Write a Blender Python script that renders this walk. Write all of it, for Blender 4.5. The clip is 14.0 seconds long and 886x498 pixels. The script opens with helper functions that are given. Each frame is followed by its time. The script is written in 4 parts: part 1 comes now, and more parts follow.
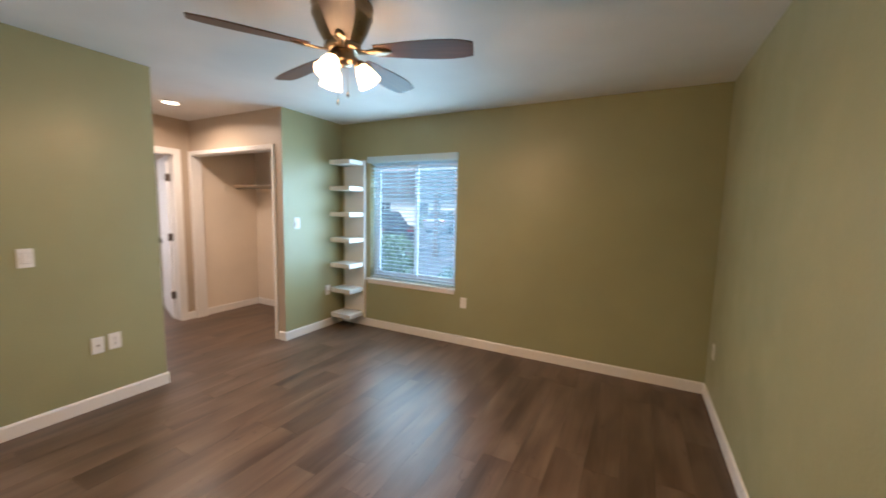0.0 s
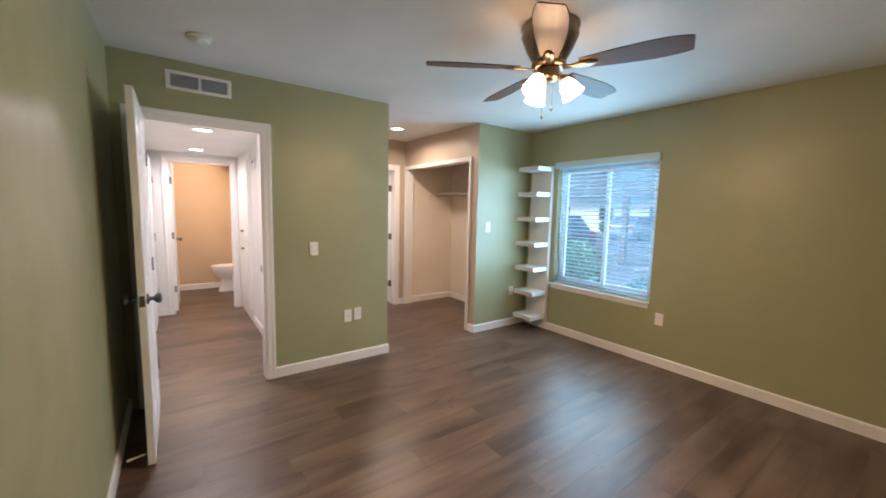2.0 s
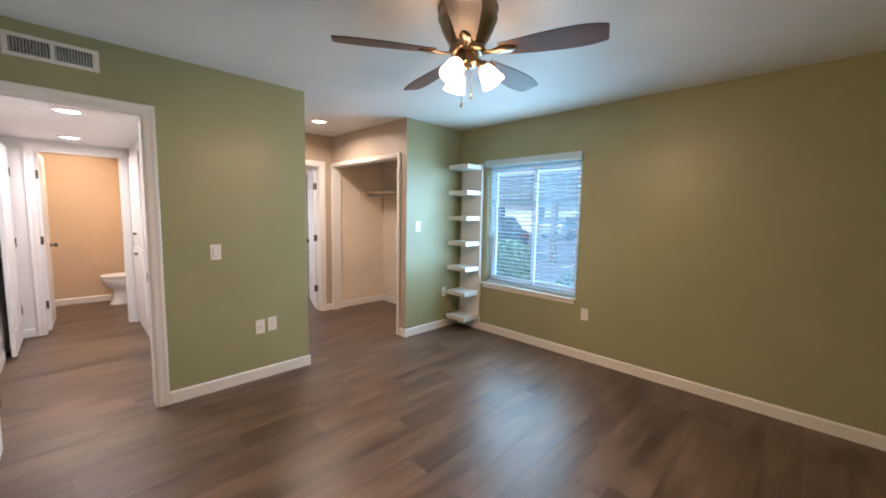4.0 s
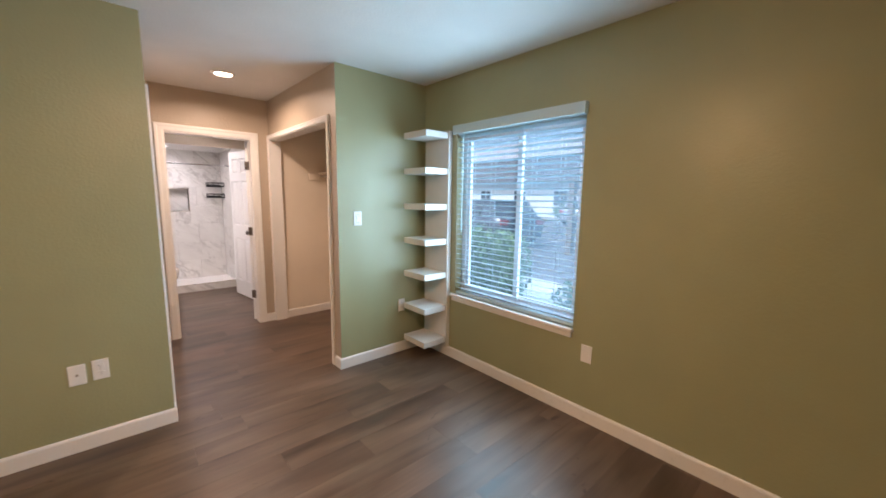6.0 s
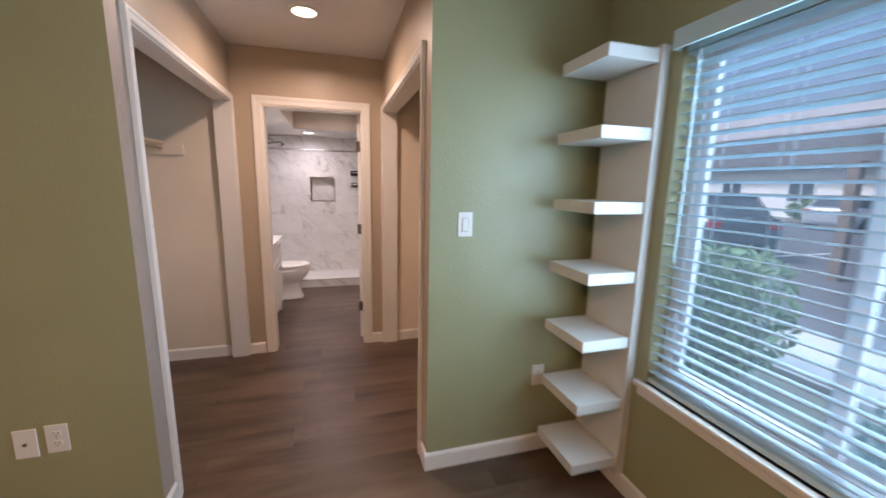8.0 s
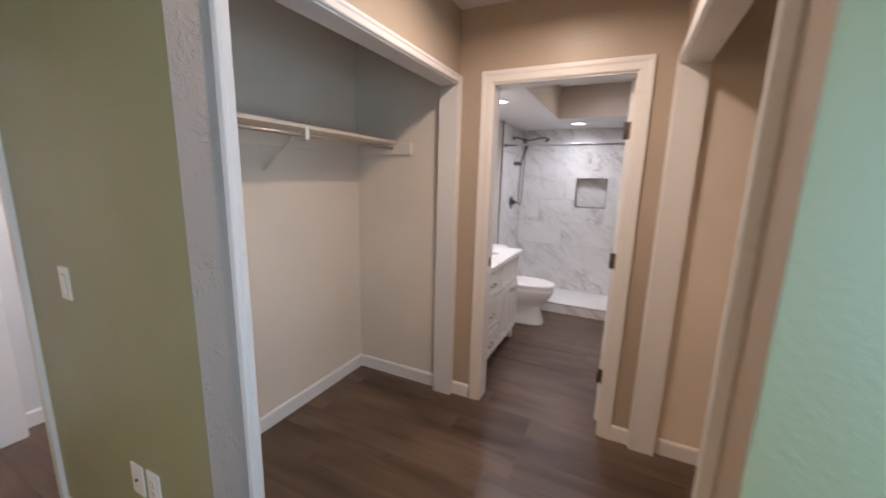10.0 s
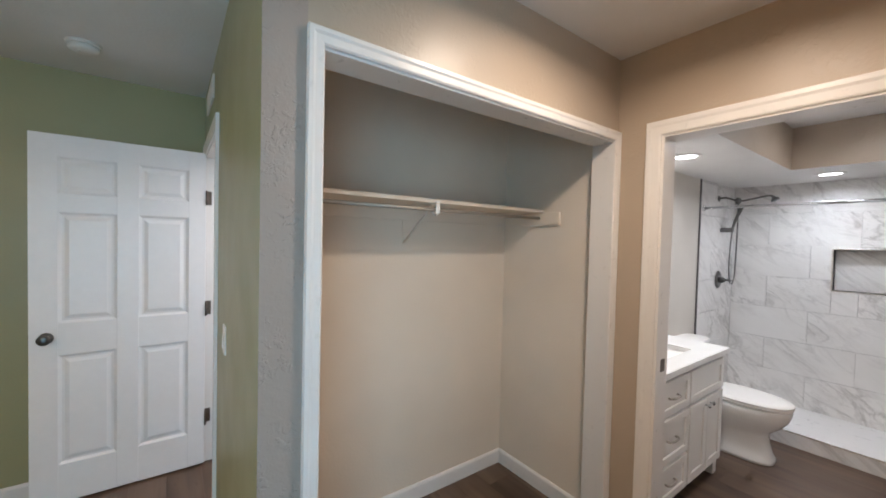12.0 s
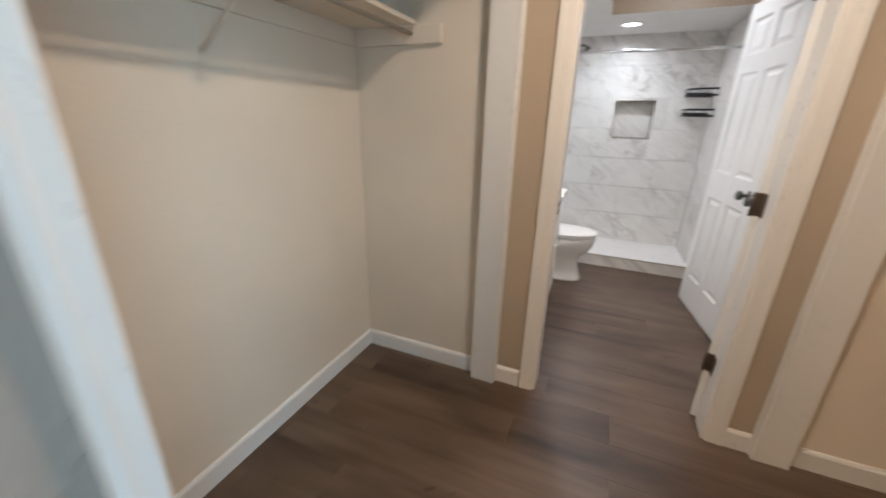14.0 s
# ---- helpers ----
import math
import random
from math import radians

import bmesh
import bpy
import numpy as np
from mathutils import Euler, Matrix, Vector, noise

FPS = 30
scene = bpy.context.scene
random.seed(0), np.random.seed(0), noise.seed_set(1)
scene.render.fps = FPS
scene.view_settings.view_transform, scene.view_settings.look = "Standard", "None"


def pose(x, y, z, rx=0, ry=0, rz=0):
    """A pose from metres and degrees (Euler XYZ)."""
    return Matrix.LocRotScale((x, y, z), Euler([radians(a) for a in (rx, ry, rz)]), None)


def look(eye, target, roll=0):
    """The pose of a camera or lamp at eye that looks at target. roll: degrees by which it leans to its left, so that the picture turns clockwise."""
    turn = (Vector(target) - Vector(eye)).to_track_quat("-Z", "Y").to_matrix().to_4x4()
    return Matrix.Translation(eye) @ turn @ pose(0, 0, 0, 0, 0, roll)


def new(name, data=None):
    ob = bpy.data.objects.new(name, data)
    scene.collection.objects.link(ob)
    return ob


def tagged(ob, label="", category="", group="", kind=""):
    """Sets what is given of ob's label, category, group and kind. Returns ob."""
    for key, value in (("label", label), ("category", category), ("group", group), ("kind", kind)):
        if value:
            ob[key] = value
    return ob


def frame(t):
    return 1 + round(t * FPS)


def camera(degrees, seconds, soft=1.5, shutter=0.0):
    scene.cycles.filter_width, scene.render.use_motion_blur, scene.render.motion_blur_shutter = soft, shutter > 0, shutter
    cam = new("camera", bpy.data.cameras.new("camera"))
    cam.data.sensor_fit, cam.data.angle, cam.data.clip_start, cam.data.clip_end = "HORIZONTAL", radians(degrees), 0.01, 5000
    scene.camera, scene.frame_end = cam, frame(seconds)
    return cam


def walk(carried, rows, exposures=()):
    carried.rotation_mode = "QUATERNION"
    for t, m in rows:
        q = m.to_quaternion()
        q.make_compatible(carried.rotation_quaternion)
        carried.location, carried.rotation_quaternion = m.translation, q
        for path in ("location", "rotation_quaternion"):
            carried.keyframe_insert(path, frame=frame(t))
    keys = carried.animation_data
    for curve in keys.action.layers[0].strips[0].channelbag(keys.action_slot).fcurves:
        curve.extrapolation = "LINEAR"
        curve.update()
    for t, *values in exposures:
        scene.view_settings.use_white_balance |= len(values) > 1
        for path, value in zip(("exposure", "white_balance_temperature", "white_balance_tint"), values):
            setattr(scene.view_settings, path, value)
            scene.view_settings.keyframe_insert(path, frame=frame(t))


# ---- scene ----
cam = camera(99.9, 14.0, 1.7, 0.5)
PATH = [
    (0, (0.304, 0.478, 1.439), (-0.615, 2.242, 1.23), 1.3),
    (0.5, (0.307, 0.403, 1.425), (-0.867, 2.011, 1.223), 1.3),
    (1, (0.318, 0.374, 1.427), (-1.046, 1.823, 1.228), 1.2),
    (1.5, (0.308, 0.337, 1.45), (-1.191, 1.644, 1.241), 1.4),
    (2, (0.306, 0.308, 1.454), (-1.305, 1.474, 1.244), 1.3),
    (2.5, (0.301, 0.296, 1.439), (-1.377, 1.366, 1.239), 1.3),
    (3, (0.31, 0.304, 1.443), (-1.399, 1.323, 1.244), 1.3),
    (3.5, (0.313, 0.374, 1.447), (-1.39, 1.403, 1.25), 1.2),
    (4, (0.241, 0.517, 1.422), (-1.165, 1.927, 1.228), 1.1),
    (6.5, (-0.401, 2.124, 1.453), (-1.948, 3.348, 1.124), 0.9),
    (7, (-0.673, 2.357, 1.432), (-2.351, 3.394, 1.099), 0.8),
    (9.5, (-2.23, 3.011, 1.467), (-4.138, 2.56, 1.075), 1.5),
    (10, (-2.43, 2.983, 1.477), (-4.199, 2.129, 1.102), 1.5),
    (10.5, (-2.612, 2.967, 1.512), (-4.25, 1.859, 1.216), 1.6),
    (11, (-2.745, 3.024, 1.554), (-4.171, 1.63, 1.399), 1.4),
    (11.5, (-2.774, 3.054, 1.564), (-4.02, 1.49, 1.503), 1.4),
    (12, (-2.8, 3.032, 1.521), (-3.974, 1.414, 1.469), 1.4),
    (12.5, (-2.804, 2.976, 1.457), (-3.969, 1.362, 1.261), 1.3),
    (13, (-2.812, 2.802, 1.365), (-3.997, 1.257, 0.907), 1.1),
    (13.5, (-2.836, 2.592, 1.315), (-4.287, 1.375, 0.674), 1.1),
    (14, (-2.973, 2.399, 1.325), (-4.708, 1.664, 0.654), 1.3),
]
EXPOSURES = [
    (0.0, 0.27, 6000, 17), (2.0, 0.32, 5700, 14), (4.0, 0.29, 5700, 15), (6.5, 0.02, 6300, 22), (7.2, -0.18, 6300, 23),
    (9.5, -0.33, 6400, 31), (10.0, -0.32, 5700, 17), (11.0, -0.27, 5600, 10), (12.5, -0.23, 5600, 9), (13.4, -0.06, 5700, 9), (14.0, -0.12, 5650, 7),
]
walk(cam, [(t, look(eye, target, roll)) for t, eye, target, roll in PATH], EXPOSURES)

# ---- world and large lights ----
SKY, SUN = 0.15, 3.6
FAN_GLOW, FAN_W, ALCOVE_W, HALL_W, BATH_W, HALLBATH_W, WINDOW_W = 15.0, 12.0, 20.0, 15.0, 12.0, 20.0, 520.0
OPENING_W = 27.0
FAN_COLOUR = (1.0, 0.59, 0.28)

world = bpy.data.worlds.new("overcast_sky")
scene.world = world
world.use_nodes = True
wn = world.node_tree
sky = wn.nodes.new("ShaderNodeTexSky")
sky.sky_type, sky.sun_disc = "NISHITA", False
sky.dust_density = 5.0
sky.sun_elevation, sky.sun_rotation = radians(48), radians(200)
wn.links.new(sky.outputs[0], wn.nodes["Background"].inputs[0])
wn.nodes["Background"].inputs[1].default_value = SKY

sun_data = bpy.data.lights.new("sun", "SUN")
sun_data.energy, sun_data.angle, sun_data.color = SUN, radians(12), (0.95, 0.97, 1.0)
sun = new("sun", sun_data)
sun.matrix_world = look((-20 * 0.342 * 0.67, -20 * 0.94 * 0.67, 15), (0, 0, 0))


def disc_lamp(name, x, y, z, watts, colour, size=0.13):
    data = bpy.data.lights.new(name, "AREA")
    data.shape, data.size, data.energy, data.color = "DISK", size, watts, colour
    data.spread = radians(165)
    ob = new(name, data)
    ob.location = (x, y, z)
    return ob


disc_lamp("alcove_lamp", -3.884, 2.60, 2.415, ALCOVE_W, (1.0, 0.76, 0.54), 0.16)
disc_lamp("hall_lamp", -3.68, 0.55, 2.09, HALL_W, (1.0, 0.87, 0.76))
disc_lamp("hall_lamp", -5.17, 0.56, 2.09, HALL_W * 0.6, (1.0, 0.87, 0.76))
disc_lamp("bath_lamp", -5.59, 1.94, 2.10, BATH_W, (1.0, 0.91, 0.83))
disc_lamp("bath_lamp", -7.03, 2.42, 2.10, BATH_W * 0.55, (1.0, 0.96, 0.93))
disc_lamp("bath_lamp", -6.08, 2.77, 2.385, BATH_W * 0.35, (1.0, 0.92, 0.84), 0.24)
disc_lamp("hall_bath_lamp", -6.45, 0.55, 2.41, HALLBATH_W, (1.0, 0.72, 0.46), 0.2)



def sky_fill(name, eye, target, wide, high, watts):
    """An added area lamp, out of view outside the window, standing in for skylight."""
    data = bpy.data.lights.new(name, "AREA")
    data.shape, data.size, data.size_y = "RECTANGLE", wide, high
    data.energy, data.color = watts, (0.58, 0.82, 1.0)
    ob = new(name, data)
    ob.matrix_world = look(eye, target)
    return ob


sky_fill("sky_light", (-3.9, 7.6, 4.4), (-1.9, 4.0, 1.2), 5.0, 1.5, WINDOW_W * 0.8)
sky_fill("sky_light", (0.6, 7.8, 2.0), (-1.9, 4.0, 1.1), 4.2, 3.0, WINDOW_W * 0.4)
sky_fill("sky_light", (2.0, 6.1, 1.9), (-2.2, 4.0, 1.2), 2.6, 3.0, WINDOW_W * 0.45)

opening_data = bpy.data.lights.new("window_light", "AREA")
opening_data.shape, opening_data.size, opening_data.size_y = "RECTANGLE", 1.06, 1.30
opening_data.energy, opening_data.color = OPENING_W, (0.52, 0.85, 0.98)
opening_light = new("window_light", opening_data)
opening_light.matrix_world = look((-1.965, 4.033, 1.29), (-1.965, 3.0, 1.29))

# ---- materials ----


class Nodes:
    """A node material with a few short-hands."""

    def __init__(self, name):
        self.mat = bpy.data.materials.new(name)
        self.mat.use_nodes = True
        self.tree = self.mat.node_tree
        self.shader = self.tree.nodes["Principled BSDF"]
        self.coord = self.add("ShaderNodeTexCoord").outputs["Object"]

    def add(self, kind):
        return self.tree.nodes.new(kind)

    def link(self, a, b):
        self.tree.links.new(a, b)

    def put(self, key, value):
        self.shader.inputs[key].default_value = value

    def scaled(self, vec, s):
        m = self.add("ShaderNodeMapping")
        m.inputs["Scale"].default_value = s
        self.link(vec, m.inputs["Vector"])
        return m.outputs[0]

    def noise(self, vec, scale, detail=3.0, rough=0.55, distort=0.0):
        n = self.add("ShaderNodeTexNoise")
        n.inputs["Scale"].default_value = scale
        n.inputs["Detail"].default_value = detail
        n.inputs["Roughness"].default_value = rough
        n.inputs["Distortion"].default_value = distort
        self.link(vec, n.inputs["Vector"])
        return n.outputs["Fac"]

    def ramp(self, fac, stops):
        r = self.add("ShaderNodeValToRGB")
        e = r.color_ramp.elements
        while len(e) < len(stops):
            e.new(0.5)
        for el, (p, c) in zip(e, stops):
            el.position, el.color = p, (*c, 1) if len(c) == 3 else c
        self.link(fac, r.inputs[0])
        return r.outputs[0]

    def mix(self, fac, a, b, mode="MIX"):
        m = self.add("ShaderNodeMix")
        m.data_type, m.blend_type = "RGBA", mode
        for value, socket in ((fac, m.inputs[0]), (a, m.inputs[6]), (b, m.inputs[7])):
            if isinstance(value, (int, float)):
                socket.default_value = value
            elif isinstance(value, tuple):
                socket.default_value = (*value, 1)
            else:
                self.link(value, socket)
        return m.outputs[2]

    def math(self, op, a, b=0.0):
        m = self.add("ShaderNodeMath")
        m.operation = op
        for value, socket in ((a, m.inputs[0]), (b, m.inputs[1])):
            if isinstance(value, (int, float)):
                socket.default_value = value
            else:
                self.link(value, socket)
        return m.outputs[0]

    def bump(self, height, strength, distance, before=None):
        b = self.add("ShaderNodeBump")
        b.inputs["Strength"].default_value = strength
        b.inputs["Distance"].default_value = distance
        self.link(height, b.inputs["Height"])
        if before is not None:
            self.link(before, b.inputs["Normal"])
        self.link(b.outputs[0], self.shader.inputs["Normal"])
        return b.outputs[0]

    def random(self):
        return self.add("ShaderNodeObjectInfo").outputs["Random"]


def wall_paint(name, colour, rough=0.42, peel=0.5, size=90.0, trowel=0.0):
    """Rolled semi-gloss paint over an orange-peel texture, with patches of trowelled drops where trowel is above 0."""
    n = Nodes(name)
    big = n.noise(n.coord, 1.3, 3)
    fine = n.noise(n.coord, size * 2.2, 2, 0.5)
    drops = n.ramp(n.noise(n.coord, size * 0.8, 2, 0.5), ((0.42, (0, 0, 0)), (0.62, (1, 1, 1))))
    dark = tuple(c * 0.93 for c in colour)
    light = tuple(min(1, c * 1.05) for c in colour)
    n.link(n.ramp(big, ((0.3, dark), (0.7, light))), n.shader.inputs["Base Color"])
    n.link(n.ramp(n.noise(n.coord, 4.0), ((0.3, (rough - 0.05,) * 3), (0.7, (rough + 0.07,) * 3))), n.shader.inputs["Roughness"])
    first = n.bump(drops, min(1.0, peel * 0.5), 0.0016 * max(1.0, peel))
    last = n.bump(fine, min(1.0, peel * 0.3), 0.0008, first)
    if trowel:
        blobs = n.ramp(n.noise(n.coord, 42.0, 3, 0.6, 0.6), ((0.50, (0, 0, 0)), (0.58, (1, 1, 1))))
        patches = n.ramp(n.noise(n.coord, 7.0, 2, 0.5), ((0.46, (0, 0, 0)), (0.60, (1, 1, 1))))
        n.bump(n.mix(1.0, blobs, patches, "MULTIPLY"), min(1.0, trowel), 0.0026, last)
    return n.mat


def satin(name, colour, rough=0.35, metal=0.0, grain=25.0, amount=0.06, bump=0.08):
    """A painted, glazed or metal surface with faint unevenness."""
    n = Nodes(name)
    n.put("Metallic", metal)
    f = n.noise(n.coord, grain, 4, 0.6)
    low = n.noise(n.coord, grain * 0.12, 2)
    both = n.mix(0.5, f, low)
    lo = tuple(c * (1 - amount) for c in colour)
    hi = tuple(min(1, c * (1 + amount)) for c in colour)
    n.link(n.ramp(both, ((0.3, lo), (0.7, hi))), n.shader.inputs["Base Color"])
    n.link(n.ramp(f, ((0.2, (max(0.02, rough - 0.06),) * 3), (0.8, (rough + 0.08,) * 3))), n.shader.inputs["Roughness"])
    n.bump(f, bump, 0.001)
    return n.mat


def glow(name, colour, strength):
    n = Nodes(name)
    n.put("Base Color", (*colour, 1))
    n.put("Emission Color", (*colour, 1))
    n.put("Emission Strength", strength)
    return n.mat


def plank_material():
    n = Nodes("grey_oak_vinyl")
    rnd = n.random()
    shift = n.add("ShaderNodeVectorMath")
    shift.operation = "MULTIPLY_ADD"
    comb = n.add("ShaderNodeCombineXYZ")
    for k in (0, 1, 2):
        n.link(rnd, comb.inputs[k])
    n.link(comb.outputs[0], shift.inputs[0])
    shift.inputs[1].default_value = (37.0, 91.0, 13.0)
    n.link(n.coord, shift.inputs[2])
    v = shift.outputs[0]
    streak = n.noise(n.scaled(v, (9.0, 0.9, 1.0)), 1.0, 3, 0.5, 0.4)
    grain = n.noise(n.scaled(v, (70.0, 1.8, 1.0)), 1.0, 3, 0.5)
    cloud = n.noise(n.scaled(v, (5.0, 1.5, 1.0)), 1.0, 2, 0.5, 0.5)
    base = n.ramp(rnd, ((0.0, (0.088, 0.054, 0.036)), (0.3, (0.108, 0.069, 0.045)), (0.6, (0.132, 0.087, 0.060)), (0.8, (0.117, 0.075, 0.050)), (1.0, (0.092, 0.057, 0.038))))
    tone = n.ramp(streak, ((0.32, (0.40, 0.37, 0.35)), (0.46, (0.93, 0.92, 0.91)), (0.70, (1.36, 1.36, 1.36))))
    col = n.mix(1.0, base, tone, "MULTIPLY")
    col = n.mix(0.42, col, n.ramp(cloud, ((0.34, (0.028, 0.016, 0.010)), (0.50, (0.102, 0.065, 0.043)), (0.70, (0.190, 0.136, 0.100)))), "MIX")
    col = n.mix(1.0, col, n.ramp(grain, ((0.25, (0.90, 0.89, 0.88)), (0.6, (1.04, 1.04, 1.04)))), "MULTIPLY")
    knots = n.noise(n.scaled(v, (20.0, 8.0, 1.0)), 1.0, 2, 0.5, 0.8)
    col = n.mix(1.0, col, n.ramp(knots, ((0.22, (0.50, 0.46, 0.44)), (0.31, (1.0, 1.0, 1.0)))), "MULTIPLY")
    n.link(col, n.shader.inputs["Base Color"])
    n.link(n.ramp(streak, ((0.2, (0.32,) * 3), (0.8, (0.44,) * 3))), n.shader.inputs["Roughness"])
    n.bump(grain, 0.14, 0.0010)
    return n.mat


def marble_material():
    """White tile with soft grey-brown veins that run down across each piece in broken clusters."""
    n = Nodes("white_veined_tile")
    rnd = n.random()

    def along(direction):
        d = n.add("ShaderNodeVectorMath")
        d.operation = "DOT_PRODUCT"
        n.link(n.coord, d.inputs[0])
        d.inputs[1].default_value = direction
        return d.outputs["Value"]

    comb = n.add("ShaderNodeCombineXYZ")
    n.link(n.math("ADD", along((0.80, 0.0, -0.60)), n.math("MULTIPLY", rnd, 17.0)), comb.inputs[0])
    n.link(n.math("MULTIPLY", along((0.60, 0.6, 0.80)), 2.8), comb.inputs[1])
    n.link(n.math("MULTIPLY", rnd, 41.0), comb.inputs[2])
    v = comb.outputs[0]
    vein = n.math("ABSOLUTE", n.math("SUBTRACT", n.noise(v, 1.9, 5, 0.58, 0.7), 0.5))
    fine = n.math("ABSOLUTE", n.math("SUBTRACT", n.noise(v, 4.6, 5, 0.6, 0.9), 0.5))
    cloud = n.noise(v, 1.6, 4, 0.55, 0.4)
    where = n.ramp(n.noise(v, 1.1, 2), ((0.42, (0, 0, 0)), (0.62, (1, 1, 1))))
    white = (0.82, 0.805, 0.785)
    a = n.ramp(vein, ((0.0, (0.55, 0.53, 0.51)), (0.012, (0.66, 0.645, 0.63)), (0.05, white)))
    b = n.ramp(fine, ((0.0, (0.84, 0.83, 0.82)), (0.025, (1.0, 1.0, 1.0))))
    c = n.ramp(cloud, ((0.30, (0.91, 0.905, 0.90)), (0.58, (1.0, 1.0, 1.0))))
    veined = n.mix(where, white, n.mix(1.0, a, b, "MULTIPLY"))
    n.link(n.mix(1.0, veined, c, "MULTIPLY"), n.shader.inputs["Base Color"])
    n.put("Roughness", 0.24)
    n.bump(cloud, 0.03, 0.002)
    return n.mat


def blade_material():
    n = Nodes("walnut_fan_blade")
    streak = n.noise(n.scaled(n.coord, (2.0, 30.0, 2.0)), 1.0, 5, 0.6, 0.5)
    n.link(n.ramp(streak, ((0.3, (0.060, 0.028, 0.018)), (0.7, (0.125, 0.062, 0.038)))), n.shader.inputs["Base Color"])
    n.put("Roughness", 0.5)
    n.bump(streak, 0.1, 0.001)
    return n.mat


def leaf_material(name, dark, light):
    n = Nodes(name)
    geo = n.add("ShaderNodeNewGeometry")
    n.link(n.ramp(geo.outputs["Random Per Island"], ((0.0, dark), (1.0, light))), n.shader.inputs["Base Color"])
    n.put("Roughness", 0.55)
    return n.mat


def ground_material(name, lo, hi, scale=60.0):
    n = Nodes(name)
    f = n.noise(n.coord, scale, 5, 0.7)
    p = n.noise(n.coord, 0.5, 3)
    n.link(n.mix(0.4, n.ramp(f, ((0.3, lo), (0.7, hi))), n.ramp(p, ((0.3, lo), (0.7, hi)))), n.shader.inputs["Base Color"])
    n.put("Roughness", 0.9)
    n.bump(f, 0.4, 0.004)
    return n.mat


def glass_material():
    n = Nodes("blue_veiled_window_glass")
    # The blue tint puts the cool outdoor light into the glass colour.
    n.put("Base Color", (0.82, 0.94, 1.0, 1))
    n.put("Transmission Weight", 1.0)
    n.put("Roughness", 0.0)
    n.put("IOR", 1.01)
    # A thin translucent layer stands in for bright haze over the view.
    veil = n.add("ShaderNodeBsdfTranslucent")
    veil.inputs["Color"].default_value = (0.66, 0.80, 0.88, 1)
    veil_mix = n.add("ShaderNodeMixShader")
    veil_mix.inputs[0].default_value = 0.04
    n.link(n.shader.outputs[0], veil_mix.inputs[1])
    n.link(veil.outputs[0], veil_mix.inputs[2])
    n.link(veil_mix.outputs[0], n.tree.nodes["Material Output"].inputs[0])
    return n.mat


def screen_material():
    n = Nodes("insect_screen_mesh")
    clear = n.add("ShaderNodeBsdfTransparent")
    threads = n.add("ShaderNodeBsdfTranslucent")
    threads.inputs["Color"].default_value = (0.34, 0.47, 0.53, 1)
    blend = n.add("ShaderNodeMixShader")
    blend.inputs[0].default_value = 0.10
    n.link(clear.outputs[0], blend.inputs[1])
    n.link(threads.outputs[0], blend.inputs[2])
    n.link(blend.outputs[0], n.tree.nodes["Material Output"].inputs[0])
    return n.mat


GREEN = wall_paint("sage_green_wall_paint", (0.345, 0.345, 0.196), 0.38, 0.34)
TAN = wall_paint("tan_wall_paint", (0.47, 0.385, 0.295), 0.40, 0.35, 90.0, 0.35)
CLOSET = wall_paint("pale_closet_paint", (0.78, 0.68, 0.56), 0.5, 0.3)
# Same tan paint; the wall end's weaker light is darkened into the colour.
TROWELLED_DIM = wall_paint("dimmed_tan_trowelled_paint", (0.41, 0.335, 0.285), 0.42, 0.45, 80.0, 1.0)
HALLWHITE = wall_paint("white_hall_paint", (0.74, 0.72, 0.70), 0.42, 0.35)
CEILING = wall_paint("white_ceiling_paint", (0.80, 0.785, 0.765), 0.6, 0.5)
PEACH = wall_paint("warm_tan_bath_paint", (0.66, 0.50, 0.335), 0.45, 0.3)
TRIM = satin("white_trim_enamel", (0.80, 0.77, 0.74), 0.30, 0, 30, 0.01, 0.02)
DOORWHITE = satin("white_door_enamel", (0.85, 0.85, 0.86), 0.33, 0, 30, 0.025, 0.1)
PLASTIC = satin("white_plastic", (0.82, 0.80, 0.77), 0.35, 0, 40, 0.02, 0.03)
DARKSLOT = satin("dark_slot", (0.03, 0.028, 0.025), 0.6)
GAP = satin("shadowed_plastic_joint", (0.22, 0.21, 0.20), 0.6)
NICKEL = satin("brushed_nickel", (0.55, 0.51, 0.46), 0.28, 1.0, 80, 0.08, 0.08)
CHROME = satin("chrome", (0.72, 0.73, 0.74), 0.1, 1.0, 40, 0.03, 0.02)
HINGE = satin("aged_nickel_hinge", (0.16, 0.13, 0.11), 0.4, 0.9, 60, 0.15)
BRONZE = satin("antique_brass_housing", (0.30, 0.23, 0.15), 0.30, 1.0, 50, 0.15, 0.06)
DARKNICKEL = satin("dark_brushed_nickel", (0.16, 0.155, 0.15), 0.3, 1.0, 80, 0.08, 0.08)
PLANK = plank_material()
MARBLE = marble_material()
BLADE = blade_material()
BATHWALL = wall_paint("pale_bath_wall_paint", (0.66, 0.62, 0.56), 0.45, 0.3)
SHELFWHITE = satin("white_lacquer_shelf", (0.70, 0.69, 0.67), 0.35, 0, 20, 0.03)
# White slats; the cool outdoor light on them is mixed into this base.
SLAT = satin("sky_tinted_blind_slat", (0.52, 0.68, 0.74), 0.4, 0, 30, 0.03)
VINYL = satin("white_vinyl_frame", (0.78, 0.80, 0.82), 0.35, 0, 20, 0.03)
CERAMIC = satin("white_ceramic", (0.84, 0.83, 0.81), 0.08, 0, 10, 0.015, 0.01)
QUARTZ = satin("white_quartz_top", (0.84, 0.84, 0.82), 0.18, 0, 60, 0.02, 0.01)
